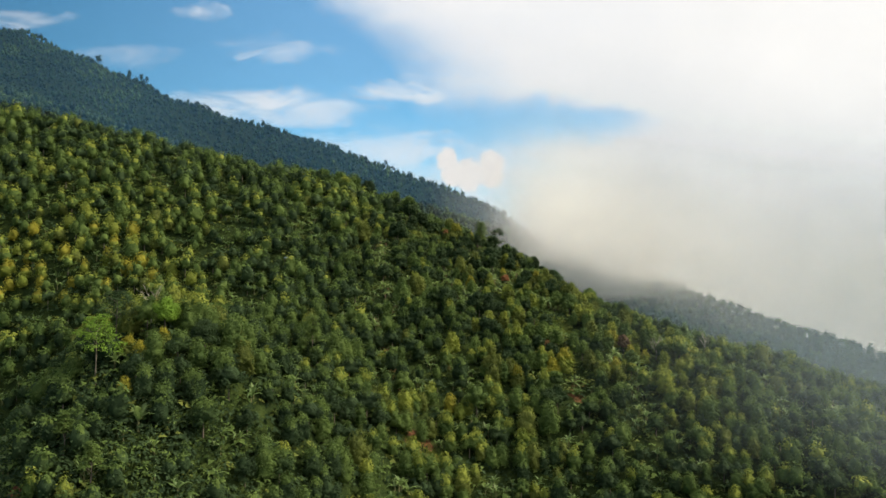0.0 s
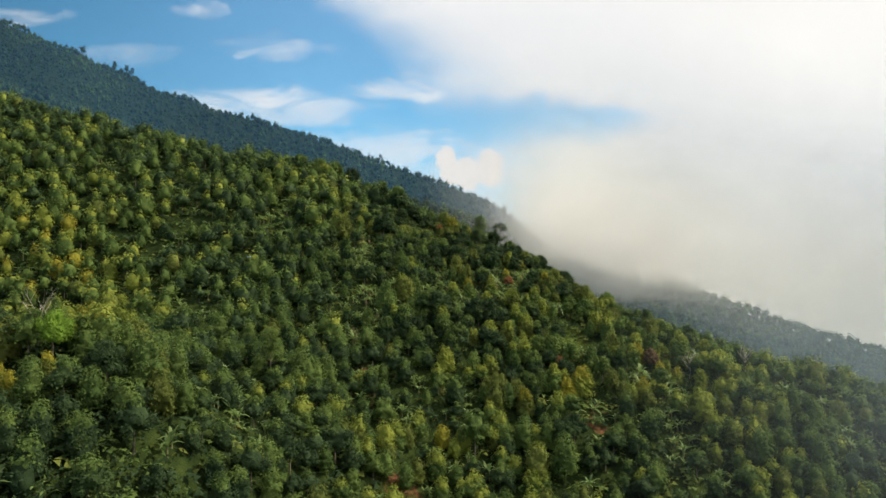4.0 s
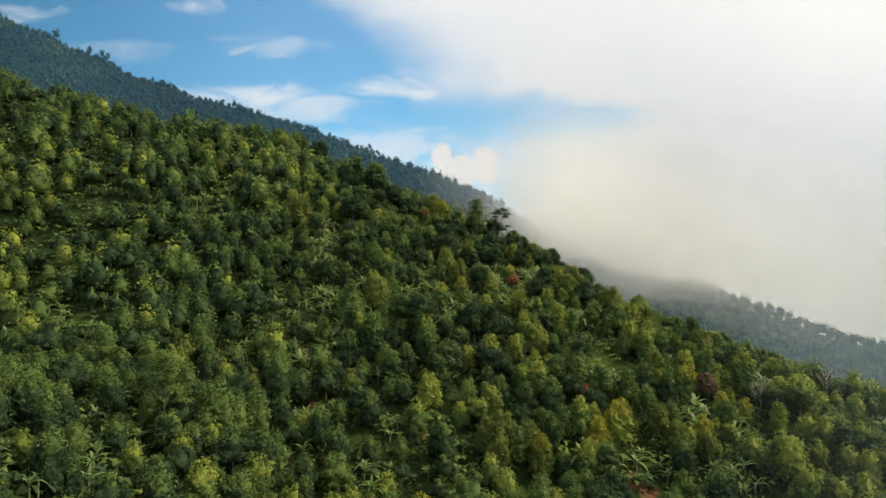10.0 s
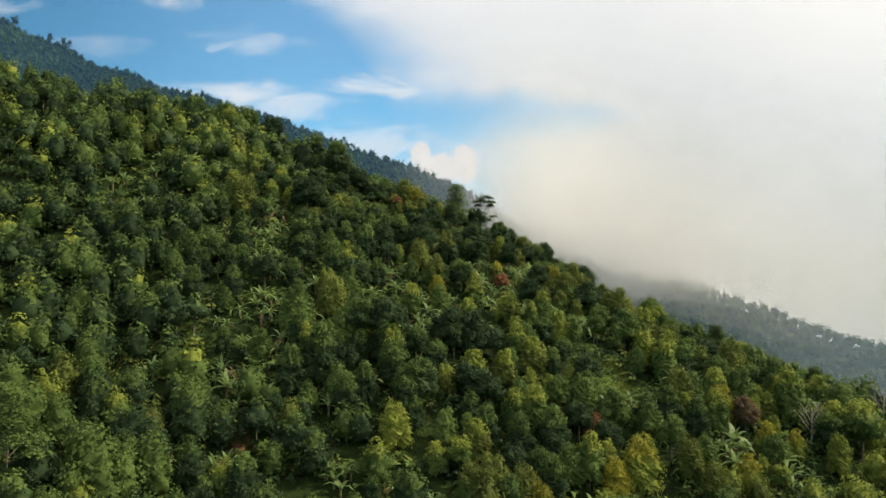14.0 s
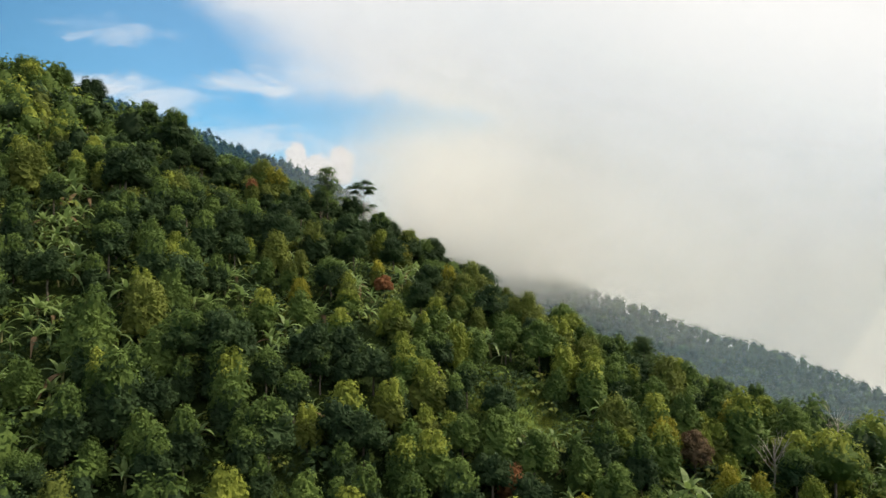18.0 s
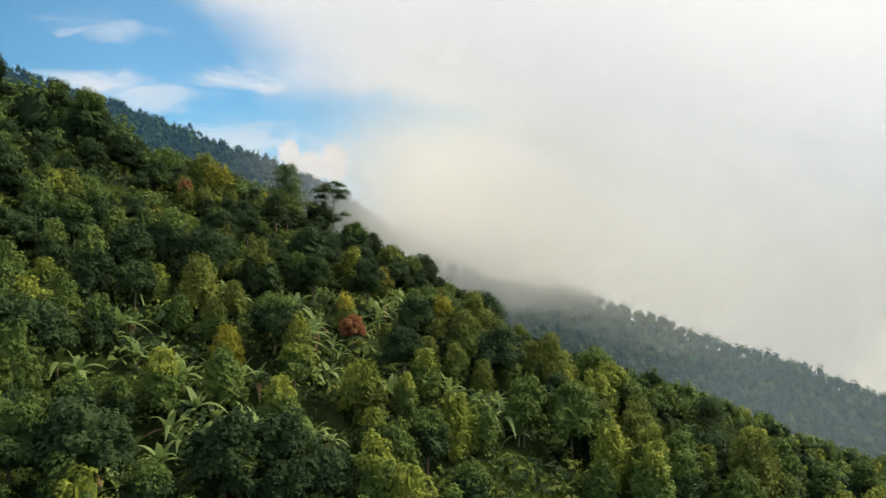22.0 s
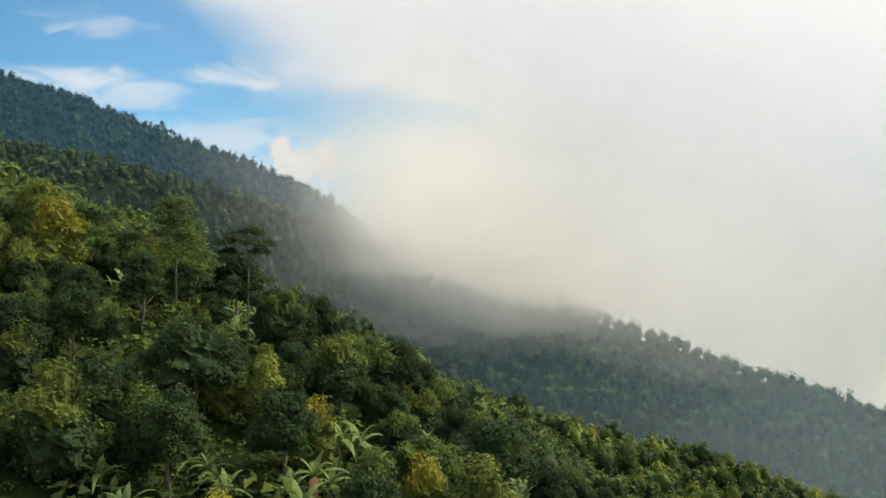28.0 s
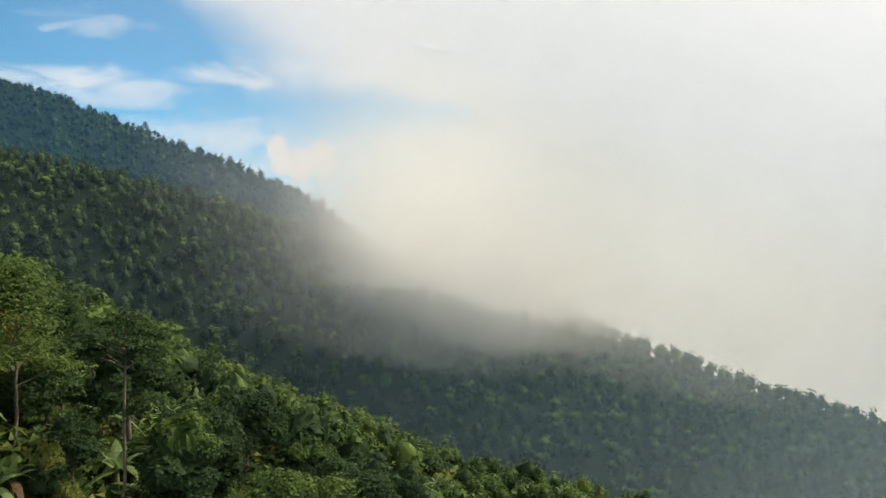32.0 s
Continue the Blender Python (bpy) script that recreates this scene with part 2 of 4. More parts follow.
def ground_material():
    m, n = material("grassy_slope")
    place = n.add("ShaderNodeNewGeometry").outputs["Position"]
    big = n.noise(place, 0.035, 4)
    mid = n.noise(place, 0.35, 6)
    fine = n.noise(place, 5.0, 7, 0.75)
    grass = n.ramp(n.math("ADD", n.math("MULTIPLY", mid, 0.6), n.math("MULTIPLY", fine, 0.4)),
                   (0.36, (0.010, 0.018, 0.007)), (0.52, (0.022, 0.036, 0.010)), (0.68, (0.052, 0.074, 0.020)))
    earth = n.ramp(fine, (0.30, (0.080, 0.036, 0.022)), (0.70, (0.210, 0.095, 0.055)))
    col = n.mix(n.step(n.math("ADD", big, n.math("MULTIPLY", mid, 0.5)), 0.93, 1.02), grass, earth)
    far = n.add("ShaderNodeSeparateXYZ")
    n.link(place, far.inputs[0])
    # forest floor beyond the near spur, with cloud shadow put into its colour
    shaded_floor = n.ramp(fine, (0.30, (0.006, 0.013, 0.008)), (0.70, (0.018, 0.030, 0.017)))
    col = n.mix(n.step(far.outputs[1], 370.0, 430.0), col, shaded_floor)
    lush = n.ramp(fine, (0.30, (0.040, 0.070, 0.016)), (0.70, (0.140, 0.195, 0.052)))
    for ex, ey, er in ((29.5, 212.0, 6.0), (38.0, 208.0, 3.5), (-2.0, 248.0, 6.0), (-10.0, 252.0, 5.0)):
        d = n.t.nodes.new("ShaderNodeVectorMath")
        d.operation = "DISTANCE"
        n.link(n.mapped(place, (1, 1, 0)), d.inputs[0])
        d.inputs[1].default_value = (ex, ey, 0)
        open_grass = n.step(n.math("ADD", n.math("DIVIDE", d.outputs["Value"], er), n.math("MULTIPLY", n.math("SUBTRACT", mid, 0.5), 1.2)), 1.1, 0.6)
        col = n.mix(open_grass, col, lush)
    for ex, ey, er in ((-4.5, 159.5, 3.8), (-66.0, 98.0, 4.0), (-57.0, 101.0, 2.2)):
        d = n.t.nodes.new("ShaderNodeVectorMath")
        d.operation = "DISTANCE"
        n.link(n.mapped(place, (1, 1, 0)), d.inputs[0])
        d.inputs[1].default_value = (ex, ey, 0)
        bare = n.step(n.math("ADD", n.math("DIVIDE", d.outputs["Value"], er), n.math("MULTIPLY", n.math("SUBTRACT", mid, 0.5), 1.5)), 1.1, 0.7)
        col = n.mix(bare, col, earth)
    p = n.add("ShaderNodeBsdfPrincipled", Roughness=0.95)
    p.inputs["Specular IOR Level"].default_value = 0.05
    n.link(col, p.inputs["Base Color"])
    bp = n.add("ShaderNodeBump", Strength=0.6, Distance=0.4)
    n.link(fine, bp.inputs["Height"])
    n.link(bp.outputs[0], p.inputs["Normal"])
    finish(n, p.outputs[0])
    return m


# ---- the lie of the land ----
def knots(x, xs, zs):
    return sum(np.interp(x + o, xs, zs) for o in (-24, -12, 0, 12, 24)) / 5


def smax(a, b, k=6.0):
    h = np.clip(0.5 + 0.5 * (a - b) / k, 0, 1)
    return b + (a - b) * h + k * h * (1 - h)


def waves(x, y, size, amp, seed):
    """Gentle uneven ground out of a few crossed waves."""
    rng = np.random.default_rng(seed)
    out = 0
    for i in range(7):
        a, s, ph = rng.uniform(0, 6.28), rng.uniform(0.6, 1.7) / size, rng.uniform(0, 6.28)
        out = out + np.sin((x * np.cos(a) + y * np.sin(a)) * s * 6.28 + ph)
    return out * amp / 2.6


def near_spur(x, y):
    """The spur that the flight follows: a rounded back with a hump before it, a dell behind its shoulder and a lower knoll."""
    back = 288.4 + 0.447 * np.clip(x, -60, 100)
    xc, yc = np.clip(x, -160, 150), np.clip(y, 128, back)
    u, v = xc / 100, (yc - 200) / 100
    z = 132.7 + 74.5 * v - 42.5 * v ** 2 - 3.5 * v ** 3 - 12.3 * u - 3.1 * u ** 2 + 2.8 * u ** 3 - 48.9 * u * v + 16.9 * u * v * v + 2.1 * u * u * v
    z = z + 121.7 * np.exp(-((u + 0.546) / 0.518) ** 2 - ((v + 0.98) / 0.577) ** 2)
    z = z - 18.6 * np.exp(-((x - 82.9) / 36) ** 2 - ((y - 260) / 32.6) ** 2) + 14.1 * np.exp(-((x - 107) / 57.2) ** 2 - ((y - 328.8) / 27) ** 2)
    fall = np.clip((x - 92) / 38, 0, 1)
    z = z - 20 * fall * fall * (3 - 2 * fall) * np.exp(-((y - 200) / 55) ** 2)
    return z - 0.62 * np.clip(128 - y, 0, None) - 0.5 * np.clip(y - back, 0, None) - 0.40 * (x - xc)


def spur(x, y, zs, yc, front, rear):
    d = y - yc
    f = np.where(d < 0, front, rear)
    return zs - f * (np.sqrt(d * d + 18 ** 2) - 18)


def ground_height(x, y):
    """Height of the ground over the whole flank of the mountain."""
    a = near_spur(x, y)
    b = spur(x, y, knots(x, [-900, -400, -200, -88, -26, 25, 120, 219, 288, 600], [420, 310, 242, 211, 198, 181, 151, 114, 89, -25]),
             560 - 0.23 * np.clip(x, -100, 500), 0.70, 0.7)
    c = spur(x, y, knots(x, [-2500, -900, -563, -418, -288, -113, -57, 29, 65, 200, 600], [690, 580, 459, 398, 334, 274, 250, 212, 195, 60, -60]),
             719 - 0.45 * np.clip(x, -700, 500), 0.62, 0.6)
    b = b + waves(x, y, 90, 2.5, 5) * np.clip(np.abs(y - 540) / 60, 0.2, 1)
    c = c + waves(x, y, 140, 4.0, 6) * np.clip(np.abs(y - 750) / 80, 0.2, 1)
    z = smax(smax(a, b, 10), c, 10)
    floor = 10 - 0.02 * x + waves(x, y, 900, 6, 7)
    return smax(z, floor, 20) + waves(x, y, 14, 0.35, 8)


def mesh_of(name, verts, faces, mats, index=None, smooth=False):
    """One mesh out of arrays; all faces have the same number of corners."""
    me = bpy.data.meshes.new(name)
    nf, k = faces.shape
    me.vertices.add(len(verts))
    me.vertices.foreach_set("co", np.asarray(verts, np.float32).ravel())
    me.loops.add(nf * k)
    me.loops.foreach_set("vertex_index", faces.astype(np.int32).ravel())
    me.polygons.add(nf)
    me.polygons.foreach_set("loop_start", np.arange(0, nf * k, k, dtype=np.int32))
    for m in mats:
        me.materials.append(m)
    if index is not None:
        me.polygons.foreach_set("material_index", np.asarray(index, np.int32))
    me.update(calc_edges=True)
    me.validate()
    me.polygons.foreach_set("use_smooth", np.full(nf, smooth))
    return me


def axis(lo, hi, step, reach, grow=1.18):
    core = list(np.arange(lo, hi + 0.1, step))
    s, v = step, core[-1]
    while v < reach:
        s *= grow
        v += s
        core.append(v)
    s, v = step, core[0]
    while v > -reach:
        s *= grow
        v -= s
        core.insert(0, v)
    return np.array(core)


gx, gy = axis(-260, 330, 4.0, 4200), axis(60, 960, 4.0, 4200)
X, Y = np.meshgrid(gx, gy)
Z = ground_height(X, Y)
ii = np.arange(len(gx) * len(gy)).reshape(len(gy), len(gx))
quads = np.stack([ii[:-1, :-1], ii[:-1, 1:], ii[1:, 1:], ii[1:, :-1]], -1).reshape(-1, 4)
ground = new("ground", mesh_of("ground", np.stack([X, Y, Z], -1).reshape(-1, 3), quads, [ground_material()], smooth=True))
tagged(ground, "steep grassy mountain flank with three wooded spurs and bare red earth", "hillside", kind="structure")


# ---- trees: shapes ----
class Shape:
    """Points and quads with a material number, gathered before they become a mesh."""

    def __init__(self):
        self.v, self.f, self.m, self.n = [], [], [], 0

    def add(self, v, f, m):
        self.v.append(np.asarray(v, float))
        self.f.append(np.asarray(f) + self.n)
        self.m.append(np.full(len(f), m) if np.isscalar(m) else np.asarray(m))
        self.n += len(v)
        return self

    def arrays(self, tri=False):
        if tri:
            fs = [f if f.shape[1] == 3 else f[:, [0, 1, 2, 0, 2, 3]].reshape(-1, 3) for f in self.f]
            ms = [m if f.shape[1] == 3 else np.repeat(m, 2) for f, m in zip(self.f, self.m)]
            return np.concatenate(self.v), np.concatenate(fs), np.concatenate(ms)
        return np.concatenate(self.v), np.concatenate(self.f), np.concatenate(self.m)


def cards(centres, normals, size, rng, bend=0.25, tri=False):
    """Leaf clumps: small bent quads that face roughly along the normals."""
    k = len(centres)
    nrm = normals + rng.normal(0, 0.34, (k, 3))
    nrm /= np.linalg.norm(nrm, axis=1)[:, None]
    t = np.cross(nrm, rng.normal(0, 1, (k, 3)))
    t /= np.linalg.norm(t, axis=1)[:, None] + 1e-9
    b = np.cross(nrm, t)
    s = (size * rng.uniform(0.65, 1.35, k))[:, None]
    asp = rng.uniform(0.55, 1.0, k)[:, None]
    if tri:
        v = np.stack([centres - t * s, centres + t * s * 0.7 - b * s * asp, centres + t * s * 0.5 + b * s * asp + nrm * s * bend], 1)
        return v.reshape(-1, 3), np.arange(k * 3).reshape(k, 3)
    v = np.stack([centres - t * s, centres - b * s * asp + nrm * s * bend, centres + t * s, centres + b * s * asp + nrm * s * bend], 1)
    return v.reshape(-1, 3), np.arange(k * 4).reshape(k, 4)


def ball_points(k, rng):
    p = rng.normal(0, 1, (k, 3))
    return p / np.linalg.norm(p, axis=1)[:, None]


def lumpy_core(lobes, rng, seg, rings, scale):
    """The closed body of a crown: the outer skin of all its lobes together, a little smaller than the leaves."""
    th = np.linspace(0, 2 * np.pi, seg, endpoint=False)
    ph = np.linspace(0.02, np.pi - 0.25, rings)
    d = np.array([[np.sin(p) * np.cos(t), np.sin(p) * np.sin(t), np.cos(p)] for p in ph for t in th])
    c0, reach = np.asarray(lobes[0][0], float), np.zeros(len(d))
    for c, r in lobes:
        c, r = np.asarray(c, float), np.asarray(r, float)
        a, b, k = ((d / r) ** 2).sum(1), (d * (c0 - c) / r ** 2).sum(1), (((c0 - c) / r) ** 2).sum() - 1
        q = b * b - a * k
        reach = np.maximum(reach, np.where(q > 0, (np.sqrt(np.maximum(q, 0)) - b) / a, 0))
    reach *= scale * rng.uniform(0.72, 1.08, len(d))
    reach[:seg] = reach[:seg].mean()
    f = [[i * seg + j, (i + 1) * seg + j, (i + 1) * seg + (j + 1) % seg, i * seg + (j + 1) % seg] for i in range(rings - 1) for j in range(seg)]
    return c0 + d * reach[:, None], np.array(f)


def lobed_crown(lobes, per, size, rng, mat, top_mat=None, top_from=1.0, core=(16, 11), core_scale=0.88, tri=False):
    """A crown of leafy lobes (centre, radii). What lies higher than top_from takes top_mat: the flush of young leaves
    on cloves, and sunlight put into the colour.
    """
    s = Shape()
    zmax = max(c[2] + r[2] for c, r in lobes)
    for c, r in lobes[1:] if core else lobes:
        c, r = np.asarray(c, float), np.asarray(r, float)
        d = ball_points(per, rng)
        d[:, 2] = np.where(d[:, 2] < -0.45, -d[:, 2], d[:, 2])
        away = np.array((c[0], c[1], 0.0))
        if np.linalg.norm(away) > 0.3:
            away /= np.linalg.norm(away)
            inner = np.minimum(d @ away + 0.25, 0)
            d = d - 2 * inner[:, None] * away
            d /= np.linalg.norm(d, axis=1)[:, None]
        p = c + d * r * rng.uniform(0.74, 1.14, (per, 1))
        nr = d / r
        nr /= np.linalg.norm(nr, axis=1)[:, None]
        nr[:, 2] += 0.2
        v, f = cards(p, nr, size, rng, tri=tri)
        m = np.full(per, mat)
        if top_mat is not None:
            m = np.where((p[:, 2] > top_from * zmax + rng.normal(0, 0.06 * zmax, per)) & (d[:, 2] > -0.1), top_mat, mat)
        s.add(v, f, m)
    if core:
        v, f = lumpy_core(lobes, rng, *core, core_scale)
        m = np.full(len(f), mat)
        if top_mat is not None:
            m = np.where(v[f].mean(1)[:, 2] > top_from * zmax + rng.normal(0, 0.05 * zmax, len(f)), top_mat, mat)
        s.add(v, f, m)
    return s


def airy_crown(lobes, per, size, rng, mat):
    """Sprays of fine leaves that lie flat in drooping layers, open to the sky between them."""
    s = Shape()
    for c, r in lobes:
        q = np.clip(rng.normal(0, 0.5, (per, 3)), -1.15, 1.15)
        p = np.asarray(c) + q * np.asarray(r)
        p[:, 2] -= 0.30 * (q[:, 0] ** 2 + q[:, 1] ** 2) * r[0] * 0.6
        v, f = cards(p, np.tile((0.0, 0.0, 1.0), (per, 1)) + q * (0.5, 0.5, 0), size, rng, tri=True)
        s.add(v, f, mat)
    return s


def limb(a, b, ra, rb, seg=6, wob=0.0, rng=None, parts=3):
    """A tapered, slightly crooked round branch from a to b."""
    a, b = np.asarray(a, float), np.asarray(b, float)
    ax = (b - a) / np.linalg.norm(b - a)
    u = np.cross(ax, (0.3, 0.9, 0.2))
    u /= np.linalg.norm(u)
    w2 = np.cross(ax, u)
    v = []
    for i in range(parts + 1):
        t = i / parts
        c = a + (b - a) * t
        if wob and 0 < i < parts:
            c = c + rng.normal(0, wob, 3)
        r = ra + (rb - ra) * t
        v += [c + (u * np.cos(k) + w2 * np.sin(k)) * r for k in np.linspace(0, 2 * np.pi, seg, endpoint=False)]
    f = [[i * seg + j, i * seg + (j + 1) % seg, (i + 1) * seg + (j + 1) % seg, (i + 1) * seg + j] for i in range(parts) for j in range(seg)]
    return np.array(v), np.array(f)


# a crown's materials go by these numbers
PALETTE = [LEAF[k] for k in ("deep", "mid", "olive", "lime", "gold", "red", "blue", "dry", "banana")] + [BARK, PALE_BARK, STEM, LEAF["shaded"], LEAF["fresh"]]
DEEP, MID, OLIVE, LIME, GOLD, RED, BLUE, DRY, BANANA, BRK, PALE, STM, SHADED, FRESH = range(14)


def clove_lobes(rng, h, r):
    """A dense egg-shaped crown that comes to a blunt point, lobed all over."""
    lobes = [((0, 0, h * 0.48), (r * 0.80, r * 0.80, h * 0.42))]
    for level, (z, rr, k) in enumerate(((0.20, 0.72, 6), (0.44, 0.76, 6), (0.67, 0.58, 5), (0.86, 0.24, 3))):
        for i in range(k):
            a = 6.28 * (i + rng.uniform(0, 0.8)) / k + level
            q = r * rr * rng.uniform(0.75, 1.05)
            s = r * rng.uniform(0.34, 0.52)
            lobes.append(((q * np.cos(a), q * np.sin(a), h * (z + rng.uniform(-0.05, 0.05))), (s, s, s * rng.uniform(1.0, 1.35))))
    return lobes


def round_lobes(rng, h, r, k=13):
    """A broad domed crown high on its trunk."""
    lobes = [((0, 0, h * 0.56), (r * 0.66, r * 0.66, h * 0.27))]
    for i in range(k):
        d = ball_points(1, rng)[0]
        d[2] = abs(d[2]) * 1.35 - 0.55
        s = r * rng.uniform(0.24, 0.42)
        lobes.append((np.array((0, 0, h * 0.56)) + d * np.array((r * 0.72, r * 0.72, h * 0.36)), (s, s, s * 0.85)))
    return lobes


def pad_lobes(rng, h, r, k=8):
    """Flat leafy sprays in storeys, with sky between them."""
    lobes, k = [], k + 8
    for i in range(k):
        t = i / (k - 1)
        a, q = 2.4 * i + rng.uniform(-0.5, 0.5), r * (0.95 - 0.75 * t) * rng.uniform(0.35, 1.0)
        s = r * rng.uniform(0.30, 0.48) * (1.1 - 0.25 * t)
        lobes.append(((q * np.cos(a), q * np.sin(a), h * (0.52 + 0.46 * t) - 0.10 * q), (s, s, s * rng.uniform(0.22, 0.40))))
    return lobes


def umbrella_lobes(rng, h, r):
    """A flat spreading crown on a long bare trunk, in two thin storeys with a lower limb to one side."""
    lobes = [((r * 0.66 * np.cos(a) * q, r * 0.66 * np.sin(a) * q, h * (0.985 - 0.07 * q * q) + rng.normal(0, 0.12)), (r * 0.34, r * 0.34, r * 0.11))
             for a, q in ((0.3, 1), (1.3, 1.05), (2.3, 0.9), (3.3, 1.1), (4.2, 0.95), (5.3, 1), (0, 0.2), (2.9, 0.5), (5.9, 0.6))]
    lobes += [((r * 0.60 * np.cos(a), r * 0.60 * np.sin(a), h * 0.83 + rng.normal(0, 0.1)), (r * 0.28, r * 0.28, r * 0.09)) for a in (0.6, 2.6, 3.5, 5.4)]
    return lobes + [((r * 0.62, -0.2, h * 0.62), (r * 0.34, r * 0.30, r * 0.10)), ((r * 0.30, 0.3, h * 0.56), (r * 0.26, r * 0.26, r * 0.09))]


def banana_leaf(rng, length, width, lean, k=6):
    """One long arched leaf folded along its rib."""
    v, f = [], []
    for i in range(k + 1):
        t = i / k
        wd = width * (np.sin(np.pi * min(1, 0.12 + 0.88 * t) ** 0.8) if i < k else 0.05) * 0.5
        x = length * (np.sin(lean) * t + 0.28 * t * t)
        z = length * (np.cos(lean) * t - (0.22 + 0.60 * lean) * t ** 2.6)
        drop = 0.35 * wd
        v += [(x, -wd, z - drop), (x, 0, z), (x, wd, z - drop)]
    for i in range(k):
        o = i * 3
        f += [[o, o + 1, o + 4, o + 3], [o + 1, o + 2, o + 5, o + 4]]
    return np.array(v), np.array(f)


def turn_z(v, a):
    c, s = np.cos(a), np.sin(a)
    return v @ np.array([[c, s, 0], [-s, c, 0], [0, 0, 1]])


def banana_shape(rng, leaves):
    """A clump of two stems, their leaves held up and arching over."""
    s = Shape()
    for k, (ox, oy) in enumerate(((0, 0), (rng.uniform(0.8, 1.3), rng.uniform(-0.6, 0.6)))):
        h = rng.uniform(0.9, 1.7)
        v, f = limb((ox, oy, -0.3), (ox, oy, h), 0.16, 0.09)
        s.add(v, f, STM)
        for i in range(leaves - k):
            v, f = banana_leaf(rng, rng.uniform(1.7, 2.4), rng.uniform(0.38, 0.52), rng.uniform(0.10, 0.85), 3)
            s.add(turn_z(v, 2.4 * i + rng.uniform(-0.4, 0.4)) + (ox, oy, h - 0.1), f, BANANA)
    return s


# ---- woods: which tree stands where ----
rng = np.random.default_rng(11)


def field(x, y, size, seed):
    return waves(x, y, size, 1.0, seed)


def scatter(y0, y1, step, jitter=0.42, x_lim=(-1e9, 1e9)):
    """Uneven rows of planting places inside the fan that the valley opens."""
    xs, ys = np.meshgrid(np.arange(-700, 420, step), np.arange(y0, y1, step))
    x = (xs + rng.uniform(-jitter, jitter, xs.shape) * step + (ys / step % 2) * step / 2).ravel()
    y = (ys + rng.uniform(-jitter, jitter, xs.shape) * step).ravel()
    keep = (x > -0.61 * y - 14) & (x < 0.64 * y + 14) & (x > x_lim[0]) & (x < x_lim[1])
    return x[keep], y[keep]


def joined(name, protos, which, x, y, z, scale, turn, label, category, mats=None):
    """Far trees as one piece of woodland: each prototype laid out at its places."""
    vs, fs, ms, n = [], [], [], 0
    for k, (v, f, m) in enumerate(protos):
        sel = np.where(which == k)[0]
        if not len(sel):
            continue
        c, s = np.cos(turn[sel])[:, None], np.sin(turn[sel])[:, None]
        sc = scale[sel][:, None]
        vx = (v[None, :, 0] * c - v[None, :, 1] * s) * sc + x[sel][:, None]
        vy = (v[None, :, 0] * s + v[None, :, 1] * c) * sc + y[sel][:, None]
        vz = v[None, :, 2] * sc + z[sel][:, None]
        vs.append(np.stack([vx, vy, vz], -1).reshape(-1, 3))
        fs.append((f[None] + (np.arange(len(sel)) * len(v))[:, None, None]).reshape(-1, f.shape[1]) + n)
        ms.append(np.tile(m, len(sel)))
        n += len(sel) * len(v)
    ob = new(name, mesh_of(name, np.concatenate(vs), np.concatenate(fs), PALETTE, np.concatenate(ms), True))
    return tagged(ob, label, category, kind="stuff")


# ---- mist: thin layers of cloud that hang in the valleys, and tinted sheets for distant haze ----
def mist_material(name, colour, density, x_in, z_in, z_out, slope=0.0, x_out=(9000, 9001), scale=0.012, ragged=0.6, seed=0.0, least=0.0):
    """Scattering droplets, thinning out softly along x and z; slope tilts the lower edge along the flank."""
    m, n = material(name)
    place = n.add("ShaderNodeNewGeometry").outputs["Position"]
    s = n.add("ShaderNodeSeparateXYZ")
    n.link(place, s.inputs[0])
    x, _, z = s.outputs
    puffs = n.noise(n.mapped(place, (1, 1, 1.3), (seed * 37, seed * 11, seed * 5)), scale, 6, 0.55, 0.6)
    rough = n.math("MULTIPLY", n.math("SUBTRACT", puffs, 0.5), ragged)
    zz = n.math("ADD", n.math("SUBTRACT", z, n.math("MULTIPLY", x, slope)), n.math("MULTIPLY", rough, 60.0))
    xx = n.math("ADD", x, n.math("MULTIPLY", rough, 70.0))
    a = n.math("MULTIPLY", n.step(xx, *x_in, least), n.step(xx, x_out[1], x_out[0]))
    a = n.math("MULTIPLY", a, n.math("MULTIPLY", n.step(zz, *z_in), n.step(zz, z_out[1], z_out[0])))
    a = n.math("MULTIPLY", a, n.math("MULTIPLY", n.step(puffs, 0.10, 0.75, 0.8, 1.15), density), clamp=True)
    grain = n.t.nodes.new("ShaderNodeTexWhiteNoise")
    n.link(n.mapped(place, (997, 991, 983)), grain.inputs["Vector"])
    a = n.math("MULTIPLY", a, n.math("ADD", n.math("MULTIPLY", grain.outputs["Value"], n.math("SUBTRACT", 1.6, n.math("MULTIPLY", a, 1.6))),
                                     n.math("ADD", 0.2, n.math("MULTIPLY", a, 0.8))), clamp=True)
    d, t = n.add("ShaderNodeBsdfDiffuse", Color=(*colour, 1.0)), n.add("ShaderNodeBsdfTranslucent", Color=(*colour, 1.0))
    both = n.add("ShaderNodeMixShader", Fac=0.5)
    n.link(d.outputs[0], both.inputs[1])
    n.link(t.outputs[0], both.inputs[2])
    mix = n.add("ShaderNodeMixShader")
    n.link(a, mix.inputs[0])
    n.link(n.add("ShaderNodeBsdfTransparent").outputs[0], mix.inputs[1])
    n.link(both.outputs[0], mix.inputs[2])
    finish(n, mix.outputs[0])
    return m


